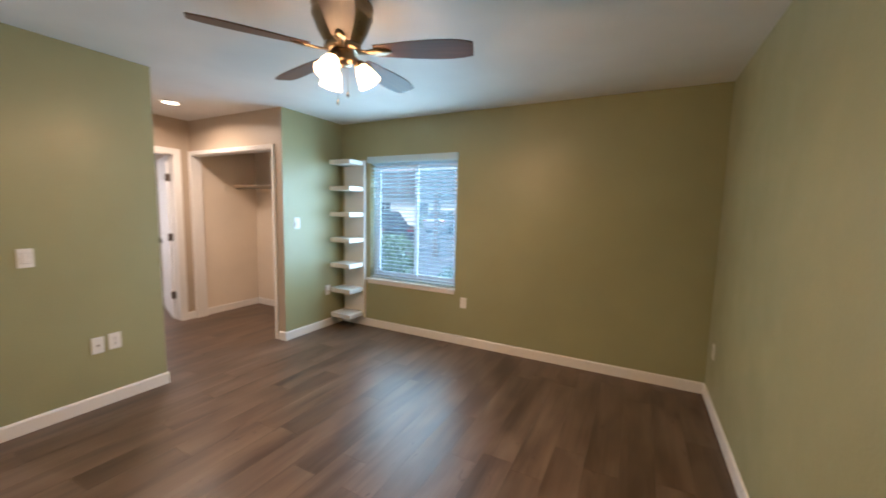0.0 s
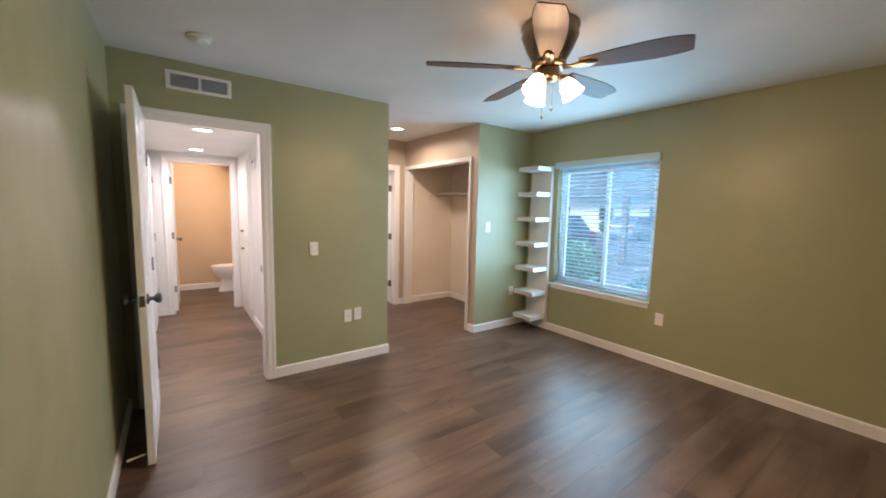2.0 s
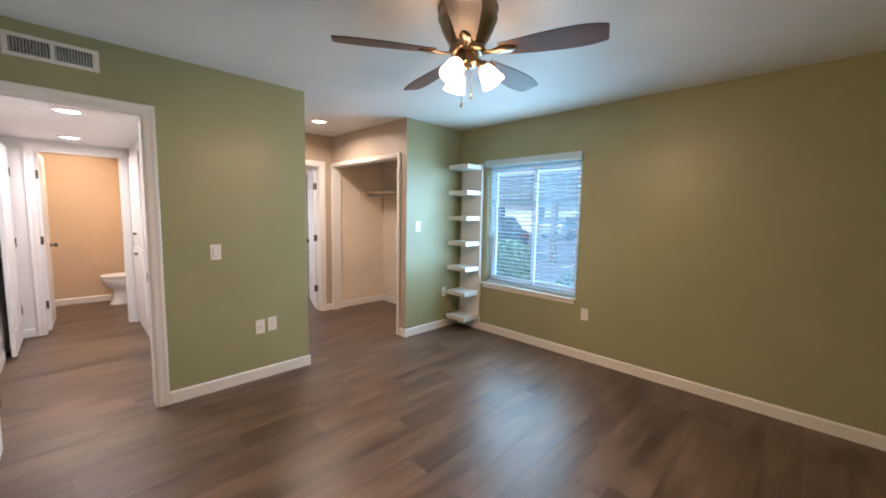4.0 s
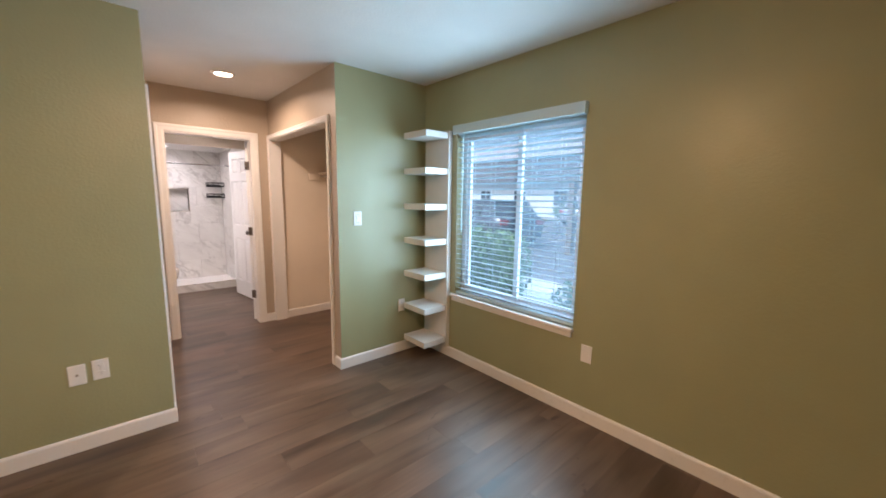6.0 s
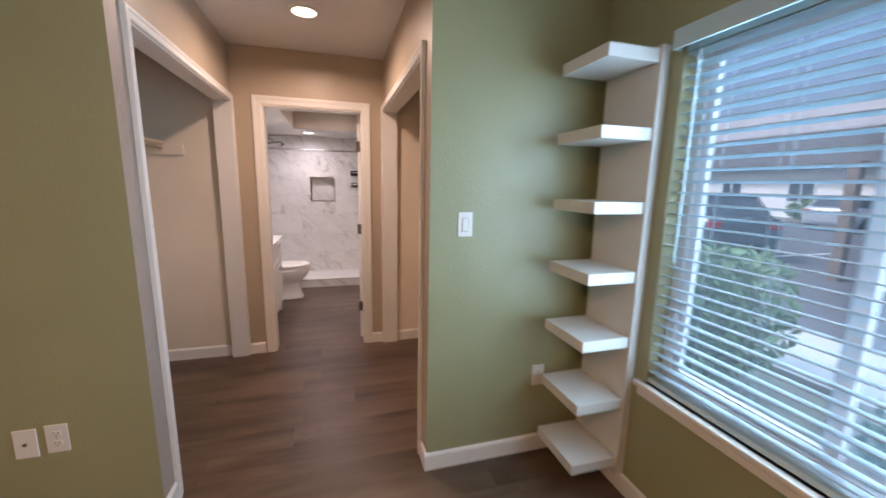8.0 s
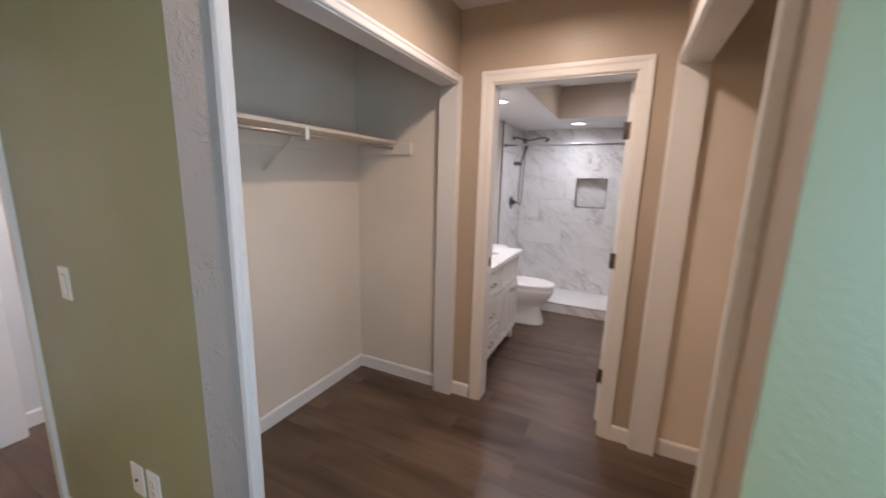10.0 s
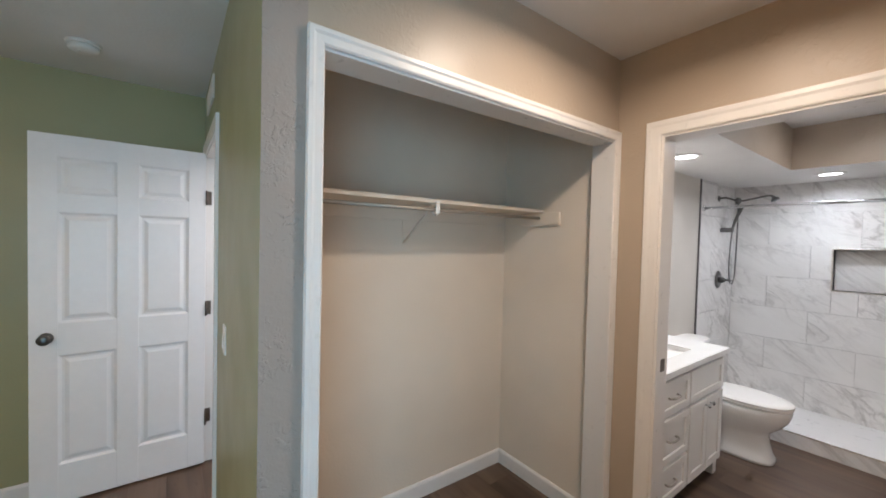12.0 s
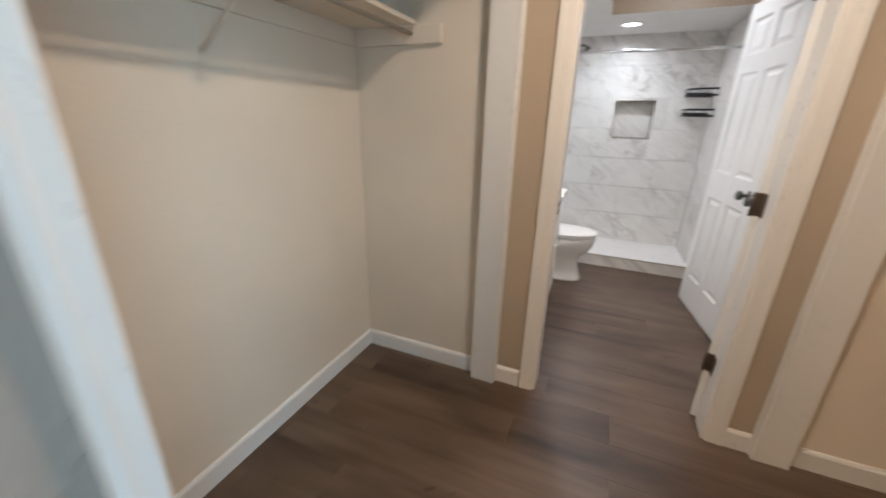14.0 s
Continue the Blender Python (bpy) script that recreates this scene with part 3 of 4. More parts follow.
def wall_plate(name, m, kind, label):
    """A cover plate in the local xz plane that faces -y."""
    d = thing(name, m, label, "switch" if kind == "rocker" else "outlet", "wall plates")
    part("plate", box(-0.036, 0.036, -0.006, 0, -0.058, 0.058, 0.0035, 3), PLASTIC, d)
    if kind == "rocker":
        part("gap", box(-0.0168, 0.0168, -0.0076, -0.0070, -0.0328, 0.0328), GAP, d)
        part("surround", box(-0.0175, 0.0175, -0.0072, -0.004, -0.034, 0.034, 0.001, 1), PLASTIC, d)
        r = loft([[(-0.015, -0.0075, -0.031), (0.015, -0.0075, -0.031), (0.015, -0.0075, 0.031), (-0.015, -0.0075, 0.031)], [(-0.0145, -0.012, -0.030), (0.0145, -0.012, -0.030), (0.0145, -0.0085, 0.030), (-0.0145, -0.0085, 0.030)]], True, False)
        part("rocker", r, PLASTIC, d)
    elif kind == "duplex":
        for z in (-0.0195, 0.0195):
            part("socket", loft([oval(0, z, 0.0165, 0.0135, 0, 3.0, 20), oval(0, z, 0.016, 0.013, 0.0022, 3.0, 20)]), PLASTIC, d, "", pose(0, -0.0058, 0, 90, 0, 0))
            slots = box(-0.0075, -0.0055, -0.0084, -0.0078, z + 0.001, z + 0.009)
            add_box(slots, 0.0055, 0.0075, -0.0084, -0.0078, z + 0.001, z + 0.008)
            add_box(slots, -0.002, 0.002, -0.0084, -0.0078, z - 0.009, z - 0.005)
            part("slots", slots, DARKSLOT, d)
        part("screw", lathe([(0.003, 0), (0.003, 0.001)], 10), NICKEL, d, "", pose(0, -0.006, 0, 90, 0, 0))
    elif kind == "jack":
        part("jack", lathe([(0.0055, 0), (0.0055, 0.006), (0.003, 0.007)], 12), BRONZE, d, "small brass cable jack", pose(0, -0.006, 0, 90, 0, 0))
        for z in (-0.042, 0.042):
            part("screw", lathe([(0.003, 0), (0.003, 0.001)], 10), PLASTIC, d, "", pose(0, -0.006, z, 90, 0, 0))
    else:
        for z in (-0.03, 0.03):
            part("screw", lathe([(0.003, 0), (0.003, 0.001)], 10), PLASTIC, d, "", pose(0, -0.006, z, 90, 0, 0))
    return d


wall_plate("light_switch", pose(XD, 1.289, 1.09, 0, 0, 90), "rocker", "white rocker light switch on the green door wall")
wall_plate("cable_plate", pose(XD, 1.595, 0.445, 0, 0, 90), "jack", "white cable jack plate on the green wall")
wall_plate("wall_outlet", pose(XD, 1.692, 0.452, 0, 0, 90), "duplex", "white duplex outlet beside the cable plate")
wall_plate("light_switch", pose(-2.972, 3.326, 1.26, 0, 0, 90), "rocker", "white rocker light switch beside the corner shelf")
wall_plate("wall_outlet", pose(-2.972, 3.765, 0.445, 0, 0, 90), "duplex", "white outlet on the wall behind the corner shelf")
wall_plate("blank_plate", pose(-1.29, YN, 0.458, 0, 0, 0), "blank", "white blank cover plate under the window end")
wall_plate("wall_outlet", pose(XE, 3.80, 0.43, 0, 0, -90), "duplex", "white outlet on the green side wall")
thermo = thing("thermostat", pose(-4.405, HALL_N, 1.92, 0, 0, 0), "small white thermostat on the hallway wall", "thermostat")
part("case", box(-0.04, 0.04, -0.022, 0, -0.055, 0.055, 0.006), PLASTIC, thermo)
part("screen", box(-0.025, 0.025, -0.0235, -0.021, 0.0, 0.035, 0.001, 1), DARKSLOT, thermo, "dark little screen")

# ---- vent and smoke detector ----
vent = thing("wall_vent", pose(XD, 0.501, 2.305, 0, 0, 90), "white louvred air vent above the bedroom door", "air vent")
vf = bmesh.new()
for x0, x1, z0, z1 in ((-0.198, 0.198, 0.042, 0.064), (-0.198, 0.198, -0.064, -0.042), (-0.198, -0.172, -0.042, 0.042), (0.172, 0.198, -0.042, 0.042), (-0.008, 0.008, -0.042, 0.042)):
    add_box(vf, x0, x1, -0.009, 0, z0, z1, 0.0025)
part("frame", vf, TRIM, vent)
# The wall is closed here; a near-black sheet gives the shade between louvres.
part("duct", box(-0.172, 0.172, -0.0015, -0.0005, -0.042, 0.042), DARKSLOT, vent, "flat dark sheet for the shade behind the louvres")
for i in range(27):
    x = -0.166 + i * 0.0128
    if abs(x) > 0.011:
        part("louvre", box(-0.0007, 0.0007, -0.006, 0.004, -0.042, 0.042), TRIM, vent, "", pose(x, -0.004, 0, 0, 0, 28))

smoke = thing("smoke_detector", pose(-2.44, 0.475, H, 180, 0, 0), "round white smoke detector on the ceiling", "smoke detector")
part("base", lathe([(0.068, 0), (0.068, 0.010), (0.064, 0.012)], 32), PLASTIC, smoke)
part("cover", lathe([(0.060, 0.012), (0.058, 0.030), (0.050, 0.037), (0.020, 0.040), (0.004, 0.040)], 32), PLASTIC, smoke)
part("button", lathe([(0.012, 0.039), (0.011, 0.0425), (0.004, 0.043)], 16), PLASTIC, smoke, "", pose(0.02, 0, 0))

# ---- recessed lights ----


def downlight(x, y, z, lens, label):
    d = thing("recessed_light", pose(x, y, z), label, "ceiling light", "recessed lights")
    part("trim_ring", lathe([(0.092, 0.0), (0.092, -0.004), (0.084, -0.009), (0.072, -0.010), (0.070, -0.004), (0.070, 0.0)], 36, False), PLASTIC, d)
    part("lens", lathe([(0.070, -0.0045), (0.045, -0.0055), (0.005, -0.006)], 32), lens, d, "glowing round lens")
    return d


downlight(-3.884, 2.60, H, LENS_WARM, "lit round recessed light in the alcove ceiling")
downlight(-3.68, 0.55, HALL_H, LENS_WHITE, "lit round recessed light in the hallway ceiling")
downlight(-5.17, 0.56, HALL_H, LENS_WHITE, "lit round recessed light in the hallway ceiling")
downlight(-5.59, 1.94, SOFFIT, LENS_WHITE, "lit round recessed light in the bathroom ceiling")
downlight(-7.03, 2.42, SOFFIT, LENS_WHITE, "lit round recessed light over the shower")

flush = thing("flush_ceiling_light", pose(-6.08, 2.77, H), "lit round flush light in the raised bathroom ceiling", "ceiling light")
part("base", lathe([(0.150, 0.0), (0.152, -0.018), (0.146, -0.024)], 36), PLASTIC, flush)
part("diffuser", lathe([(0.144, -0.022), (0.140, -0.036), (0.110, -0.046), (0.02, -0.050)], 36), LENS_WHITE, flush, "glowing white diffuser")

# ---- ceiling fan ----
FX, FY, FZ = -1.078, 1.985, 2.223
fan = thing("ceiling_fan", pose(FX, FY, H), "five-blade walnut ceiling fan with lit frosted shades, at rest", "ceiling fan")
part("housing", lathe([(0.150, 0.0), (0.152, -0.012), (0.146, -0.020), (0.146, -0.048), (0.150, -0.054), (0.140, -0.075), (0.125, -0.115), (0.104, -0.155), (0.088, -0.178), (0.080, -0.186)], 40), BRONZE, fan, "antique brass motor housing")
part("hub", lathe([(0.080, -0.184), (0.090, -0.190), (0.092, -0.206), (0.086, -0.214), (0.066, -0.220)], 36), BRONZE, fan)
part("switch_housing", lathe([(0.050, -0.216), (0.058, -0.226), (0.060, -0.262), (0.052, -0.276), (0.030, -0.286), (0.010, -0.290)], 32), BRONZE, fan)
stops = [(0.00, 0.044), (0.06, 0.051), (0.18, 0.066), (0.30, 0.075), (0.38, 0.075), (0.44, 0.068), (0.485, 0.056), (0.494, 0.050)]
for k in range(5):
    a = 21.5 + 72 * k
    turn = pose(0, 0, FZ - H, 0, 0, a)
    edge = [(0.165 + r, w) for r, w in stops] + [(0.165 + r, -w) for r, w in reversed(stops)]
    b = loft([[(x, y, -0.003) for x, y in edge], [(x, y, 0.003) for x, y in edge]], True, False)
    bmesh.ops.bevel(b, geom=[e for e in b.edges if abs(e.verts[0].co.z - e.verts[1].co.z) < 1e-5 and len(e.link_faces) == 2], offset=0.0015, segments=1, affect="EDGES")
    blade = part("blade", b, BLADE, fan, "walnut-stained blade", turn @ pose(0, 0, 0, -12, 0, 0))
    iron = loft([[(0.075, -0.017, -0.007), (0.075, 0.017, -0.007), (0.075, 0.017, 0.0), (0.075, -0.017, 0.0)],
                 [(0.13, -0.013, -0.013), (0.13, 0.013, -0.013), (0.13, 0.013, -0.004), (0.13, -0.013, -0.004)],
                 [(0.17, -0.026, -0.011), (0.17, 0.026, -0.011), (0.17, 0.026, -0.0035), (0.17, -0.026, -0.0035)],
                 [(0.215, -0.024, -0.010), (0.215, 0.024, -0.010), (0.215, 0.024, -0.0035), (0.215, -0.024, -0.0035)],
                 [(0.25, -0.008, -0.008), (0.25, 0.008, -0.008), (0.25, 0.008, -0.0035), (0.25, -0.008, -0.0035)]], True, True)
    part("bracket", iron, BRONZE, blade, "antique brass blade bracket", pose(0, 0, 0))
for a in (40, 160, 280):
    c, s = math.cos(radians(a)), math.sin(radians(a))
    arm = part("lamp_arm", tube([(0.045 * c, 0.045 * s, -0.255), (0.068 * c, 0.068 * s, -0.258), (0.083 * c, 0.083 * s, -0.272)], 0.011, 10), BRONZE, fan)
    fit_m = pose(0.078 * c, 0.078 * s, -0.266, 0, 0, a) @ pose(0, 0, 0, 0, 148, 0)
    part("socket_cup", lathe([(0.012, -0.012), (0.026, 0.0), (0.028, 0.018), (0.024, 0.022)], 24), BRONZE, fan, "", fit_m)
    part("shade", lathe([(0.025, 0.018), (0.034, 0.030), (0.042, 0.048), (0.047, 0.070), (0.052, 0.092), (0.060, 0.112), (0.057, 0.113), (0.049, 0.093), (0.044, 0.071), (0.039, 0.049), (0.031, 0.033), (0.010, 0.024)], 28), SHADE, fan, "glowing frosted glass shade", fit_m)
    mouth = pose(FX, FY, H) @ fit_m @ pose(0, 0, 0.108)
    data = bpy.data.lights.new("fan_lamp", "AREA")
    data.shape, data.size, data.energy, data.color = "DISK", 0.088, FAN_W, FAN_COLOUR
    bulb = new("fan_lamp", data)
    bulb.matrix_world = mouth @ pose(0, 0, 0, 180, 0, 0)
for dx, dy, n in ((0.022, 0.012, 16), (-0.016, -0.018, 21)):
    bm = tube([(dx, dy, -0.284), (dx, dy, -0.284 - n * 0.008)], 0.0012, 6)
    join(bm, lathe([(0.002, 0.0), (0.005, -0.008), (0.006, -0.020), (0.003, -0.028), (0.001, -0.029)], 12), pose(dx, dy, -0.284 - n * 0.008))
    part("pull_chain", bm, BRONZE, fan, "thin brass pull chain")

# ---- corner shelf ----
PX0, PX1, PY = -2.905, -2.595, YN
unit = thing("corner_shelf", pose(0, 0, 0), "tall white wall shelf with seven short open shelves", "shelf")
part("back_panel", box(PX0, PX1, PY - 0.045, PY - 0.001, 0.093, 2.0, 0.002), SHELFWHITE, unit)
for k in range(7):
    z = 0.185 + k * (1.985 - 0.185) / 6
    part("shelf_board", box(PX0 - 0.002, PX1 - 0.012, 3.748, PY - 0.044, z - 0.05, z, 0.002), SHELFWHITE, unit)

# ---- window ----
x0, x1, z0, z1 = WIN
window = tagged(new("window_1"), "white vinyl sliding window looking on a parking lot", "window", "", "structure")
fr = bmesh.new()
for a, b, c, d in ((x0, x1, z0, z0 + 0.045), (x0, x1, z1 - 0.045, z1), (x0, x0 + 0.045, z0 + 0.045, z1 - 0.045), (x1 - 0.045, x1, z0 + 0.045, z1 - 0.045)):
    add_box(fr, a, b, YN + 0.075, YN + 0.145, c, d, 0.003)
part("window_frame", fr, VINYL, window)
mid = -1.955
for a, b, y in ((x0 + 0.04, mid + 0.03, YN + 0.085), (mid - 0.03, x1 - 0.04, YN + 0.112)):
    sash = bmesh.new()
    for p, q, c, d in ((a, b, z0 + 0.04, z0 + 0.085), (a, b, z1 - 0.085, z1 - 0.04), (a, a + 0.042, z0 + 0.085, z1 - 0.085), (b - 0.042, b, z0 + 0.085, z1 - 0.085)):
        add_box(sash, p, q, y, y + 0.026, c, d, 0.003)
    sa = part("sash", sash, VINYL, window)
    pane = part("pane", box(a + 0.04, b - 0.04, y + 0.011, y + 0.015, z0 + 0.083, z1 - 0.083), GLASS, sa, "glass pane tinted for cool outdoor light, with added haze")
    pane.visible_shadow = False
part("insect_screen", box(mid, x1 - 0.045, YN + 0.1425, YN + 0.1435, z0 + 0.045, z1 - 0.045), SCREEN, window, "grey insect screen")
sill = box(x0 - 0.045, x1 + 0.006, YN - 0.028, YN + 0.075, 0.575, 0.60, 0.006)
add_box(sill, x0 - 0.03, x1 - 0.006, YN - 0.013, YN, 0.535, 0.577, 0.004)
part("window_sill", sill, TRIM, window, "white painted sill with an apron")

blind = thing("window_blind", pose(0, 0, 0), "white two-inch slatted blind tinted sky blue, lowered with the slats open", "blind")
part("valance", box(-2.556, -1.385, YN - 0.042, YN - 0.030, 1.962, 2.033, 0.003), SLAT, blind, "flat white valance board tinted sky blue")
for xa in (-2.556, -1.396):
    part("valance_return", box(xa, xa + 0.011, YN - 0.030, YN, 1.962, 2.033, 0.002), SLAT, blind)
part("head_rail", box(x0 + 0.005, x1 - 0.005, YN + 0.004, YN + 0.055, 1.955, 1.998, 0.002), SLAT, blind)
prof = [(-0.025, 0.0), (-0.0125, 0.0022), (0.0, 0.003), (0.0125, 0.0022), (0.025, 0.0)]
ring = lambda x: [(x, y, z) for y, z in prof] + [(x, y, z - 0.0026) for y, z in reversed(prof)]
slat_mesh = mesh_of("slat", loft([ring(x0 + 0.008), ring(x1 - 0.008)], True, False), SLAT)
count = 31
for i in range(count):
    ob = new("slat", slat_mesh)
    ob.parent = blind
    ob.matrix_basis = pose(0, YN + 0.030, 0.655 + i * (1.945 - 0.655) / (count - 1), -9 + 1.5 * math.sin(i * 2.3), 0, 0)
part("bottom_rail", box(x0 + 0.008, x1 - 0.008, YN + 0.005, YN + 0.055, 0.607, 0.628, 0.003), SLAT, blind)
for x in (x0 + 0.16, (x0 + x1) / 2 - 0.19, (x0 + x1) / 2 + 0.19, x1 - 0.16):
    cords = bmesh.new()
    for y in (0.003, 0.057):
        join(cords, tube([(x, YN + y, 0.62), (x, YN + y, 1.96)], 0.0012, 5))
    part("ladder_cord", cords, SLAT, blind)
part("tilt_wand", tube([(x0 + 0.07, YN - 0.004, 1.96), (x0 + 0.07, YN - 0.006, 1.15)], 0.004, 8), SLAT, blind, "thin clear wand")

# ---- closets ----


def closet_fittings(y_back, side, x_a, x_b, group):
    """A shelf on cleats with a rod under it; side: +1 where the closet opens to +y."""
    shelf = thing("closet_shelf", pose(0, 0, 0), "white closet shelf on wall cleats", "shelf", group)
    part("board", box(x_a + 0.003, x_b - 0.003, y_back + side * 0.002, y_back + side * 0.325, 1.696, 1.714, 0.002), CLOSET, shelf)
    part("back_cleat", box(x_a + 0.021, x_b - 0.021, y_back + side * 0.001, y_back + side * 0.018, 1.622, 1.696, 0.002), CLOSET, shelf)
    for x, dx in ((x_a, 0.018), (x_b, -0.018)):
        part("end_cleat", box(x + dx * 0.05, x + dx, y_back + side * 0.019, y_back + side * 0.448, 1.622, 1.696, 0.002), CLOSET, shelf)
    rod = thing("closet_rod", pose(0, 0, 0), "slim grey metal hanging rod under the closet shelf", "closet rod", group)
    part("rod", tube([(x_a + 0.02, y_back + side * 0.305, 1.664), (x_b - 0.02, y_back + side * 0.305, 1.664)], 0.009, 14), ROD, rod)
    xm = (x_a + x_b) / 2 + 0.02
    br = box(xm - 0.010, xm + 0.010, y_back + side * 0.001, y_back + side * 0.006, 1.49, 1.628, 0.001)
    join(br, tube([(xm, y_back + side * 0.006, 1.50), (xm, y_back + side * 0.15, 1.60), (xm, y_back + side * 0.28, 1.688)], 0.006, 8))
    add_box(br, xm - 0.012, xm + 0.012, y_back + side * 0.02, y_back + side * 0.33, 1.690, 1.6955)
    part("bracket", br, CLOSET, rod, "white shelf and rod bracket")
    hook = box(xm - 0.012, xm + 0.012, y_back + side * 0.324, y_back + side * 0.329, 1.645, 1.705, 0.001)
    join(hook, tube(arc((xm, y_back + side * 0.305, 1.658), (0, 0.019, 0), (0, 0, -0.019), 0, 180, 8), 0.004, 6))
    part("hook", hook, CABINET, rod)


closet_fittings(CLOSET_Y, 1, CLOSET_X, XD - 0.11, "closet fittings")
closet_fittings(YN, -1, XW, -3.10, "closet fittings")

# ---- bathroom ----


def toilet(m, label):
    """A two-piece toilet; tank against y = 0, bowl towards +y, standing on z = 0."""
    d = thing("toilet", m, label, "toilet", "toilets")
    ped = loft([oval(0, 0.42, 0.128, 0.255, 0.0, 3.2, 36, 0.25), oval(0, 0.42, 0.126, 0.253, 0.02, 3.2, 36, 0.25), oval(0, 0.42, 0.116, 0.236, 0.05, 3.0, 36, 0.24),
                oval(0, 0.418, 0.110, 0.222, 0.12, 2.8, 36, 0.24), oval(0, 0.418, 0.110, 0.216, 0.18, 2.6, 36, 0.24), oval(0, 0.425, 0.122, 0.226, 0.215, 2.3, 36, 0.24), oval(0, 0.44, 0.150, 0.258, 0.255, 2.1, 36, 0.24),
                oval(0, 0.45, 0.173, 0.286, 0.31, 2.1, 36, 0.25), oval(0, 0.455, 0.182, 0.299, 0.36, 2.1, 36, 0.25), oval(0, 0.455, 0.182, 0.299, 0.386, 2.1, 36, 0.25), oval(0, 0.455, 0.176, 0.293, 0.394, 2.1, 36, 0.25)])
    part("bowl", ped, CERAMIC, d)
    part("deck", box(-0.175, 0.175, 0.02, 0.24, 0.335, 0.40, 0.02, 3), CERAMIC, d)
    seat = loft([oval(0, 0.46, 0.183, 0.297, 0.397, 2.1, 36, 0.24), oval(0, 0.46, 0.187, 0.301, 0.403, 2.1, 36, 0.24), oval(0, 0.46, 0.187, 0.301, 0.411, 2.1, 36, 0.24), oval(0, 0.46, 0.184, 0.298, 0.414, 2.1, 36, 0.24)])
    part("seat", seat, PLASTIC, d)
    lid = loft([oval(0, 0.46, 0.186, 0.301, 0.4165, 2.1, 36, 0.245), oval(0, 0.46, 0.189, 0.304, 0.423, 2.1, 36, 0.245), oval(0, 0.46, 0.186, 0.300, 0.432, 2.1, 36, 0.242), oval(0, 0.455, 0.150, 0.255, 0.439, 2.1, 36, 0.21), oval(0, 0.45, 0.05, 0.09, 0.441, 2.0, 36)])
    part("lid", lid, PLASTIC, d, "closed white lid")
    tank = loft([oval(0, 0.105, 0.185, 0.085, 0.395, 5, 40), oval(0, 0.105, 0.195, 0.090, 0.42, 5, 40), oval(0, 0.105, 0.205, 0.095, 0.72, 5, 40)])
    part("tank", tank, CERAMIC, d)
    tl = loft([oval(0, 0.105, 0.213, 0.102, 0.721, 5, 40), oval(0, 0.105, 0.216, 0.105, 0.730, 5, 40), oval(0, 0.105, 0.216, 0.105, 0.747, 5, 40), oval(0, 0.105, 0.205, 0.095, 0.757, 5, 40)])
    part("tank_lid", tl, CERAMIC, d)
    lever = tube([(0.15, 0.195, 0.675), (0.15, 0.212, 0.675)], 0.009, 10)
    join(lever, tube([(0.155, 0.212, 0.675), (0.09, 0.216, 0.668)], [0.006, 0.004], 8))
    part("flush_lever", lever, CHROME, d, "chrome flush lever")
    for x in (-0.075, 0.075):
        part("hinge_cap", box(x - 0.018, x + 0.018, 0.20, 0.235, 0.40, 0.425, 0.006), PLASTIC, d)
    for x in (-0.10, 0.10):
        part("bolt_cap", lathe([(0.012, 0), (0.011, 0.010), (0.004, 0.015)], 12), PLASTIC, d, "", pose(x, 0.33, 0.018))
    return d


toilet(pose(-6.235, BY0 + 0.002, 0), "white toilet with a closed lid beside the vanity")
toilet(pose(-6.94, 1.538, 0, 0, 0, 180), "white toilet in the warm-lit hall bathroom")


def pull(x, y, z, parent, half=0.052):
    """A bow handle along x that stands out to +y."""
    bm = tube([(x - half, y, z), (x - half, y + 0.016, z), (x - half * 0.6, y + 0.026, z), (x + half * 0.6, y + 0.026, z), (x + half, y + 0.016, z), (x + half, y, z)], 0.006, 8)
    return part("handle", bm, NICKEL, parent, "brushed nickel handle")


def shaker(name, x0, x1, z0, z1, y, parent, rail=0.045):
    """A shaker front facing +y, its back at y."""
    bm = box(x0 + rail - 0.001, x1 - rail + 0.001, y, y + 0.010, z0 + rail - 0.001, z1 - rail + 0.001)
    for a, b, c, d in ((x0, x1, z0, z0 + rail), (x0, x1, z1 - rail, z1), (x0, x0 + rail, z0 + rail, z1 - rail), (x1 - rail, x1, z0 + rail, z1 - rail)):
        add_box(bm, a, b, y, y + 0.019, c, d, 0.0018, 1)
    return part(name, bm, CABINET, parent)


VX0, VX1, VY = -5.775, -4.76, 2.135
vanity = thing("vanity_cabinet", pose(0, 0, 0), "white shaker vanity cabinet with drawers and two doors", "vanity")
vb = box(VX0, VX1, BY0 + 0.002, VY, 0.10, 0.815, 0.002, 1)
for x in (VX0 + 0.03, VX1 - 0.03):
    for y in (BY0 + 0.04, VY - 0.035):
        add_box(vb, x - 0.03, x + 0.03, y - 0.03, y + 0.03, 0, 0.10, 0.004)
part("body", vb, CABINET, vanity)
SX = -5.245
for za, zb, zh in ((0.595, 0.785, 0.655), (0.33, 0.575, 0.445), (0.115, 0.31, 0.195)):
    dr = shaker("drawer_front", SX + 0.012, VX1 - 0.02, za, zb, VY, vanity, 0.04)
    pull(-5.03, VY + 0.010, (za + zb) / 2, dr)
shaker("false_front", VX0 + 0.015, SX - 0.008, 0.595, 0.785, VY, vanity, 0.04)
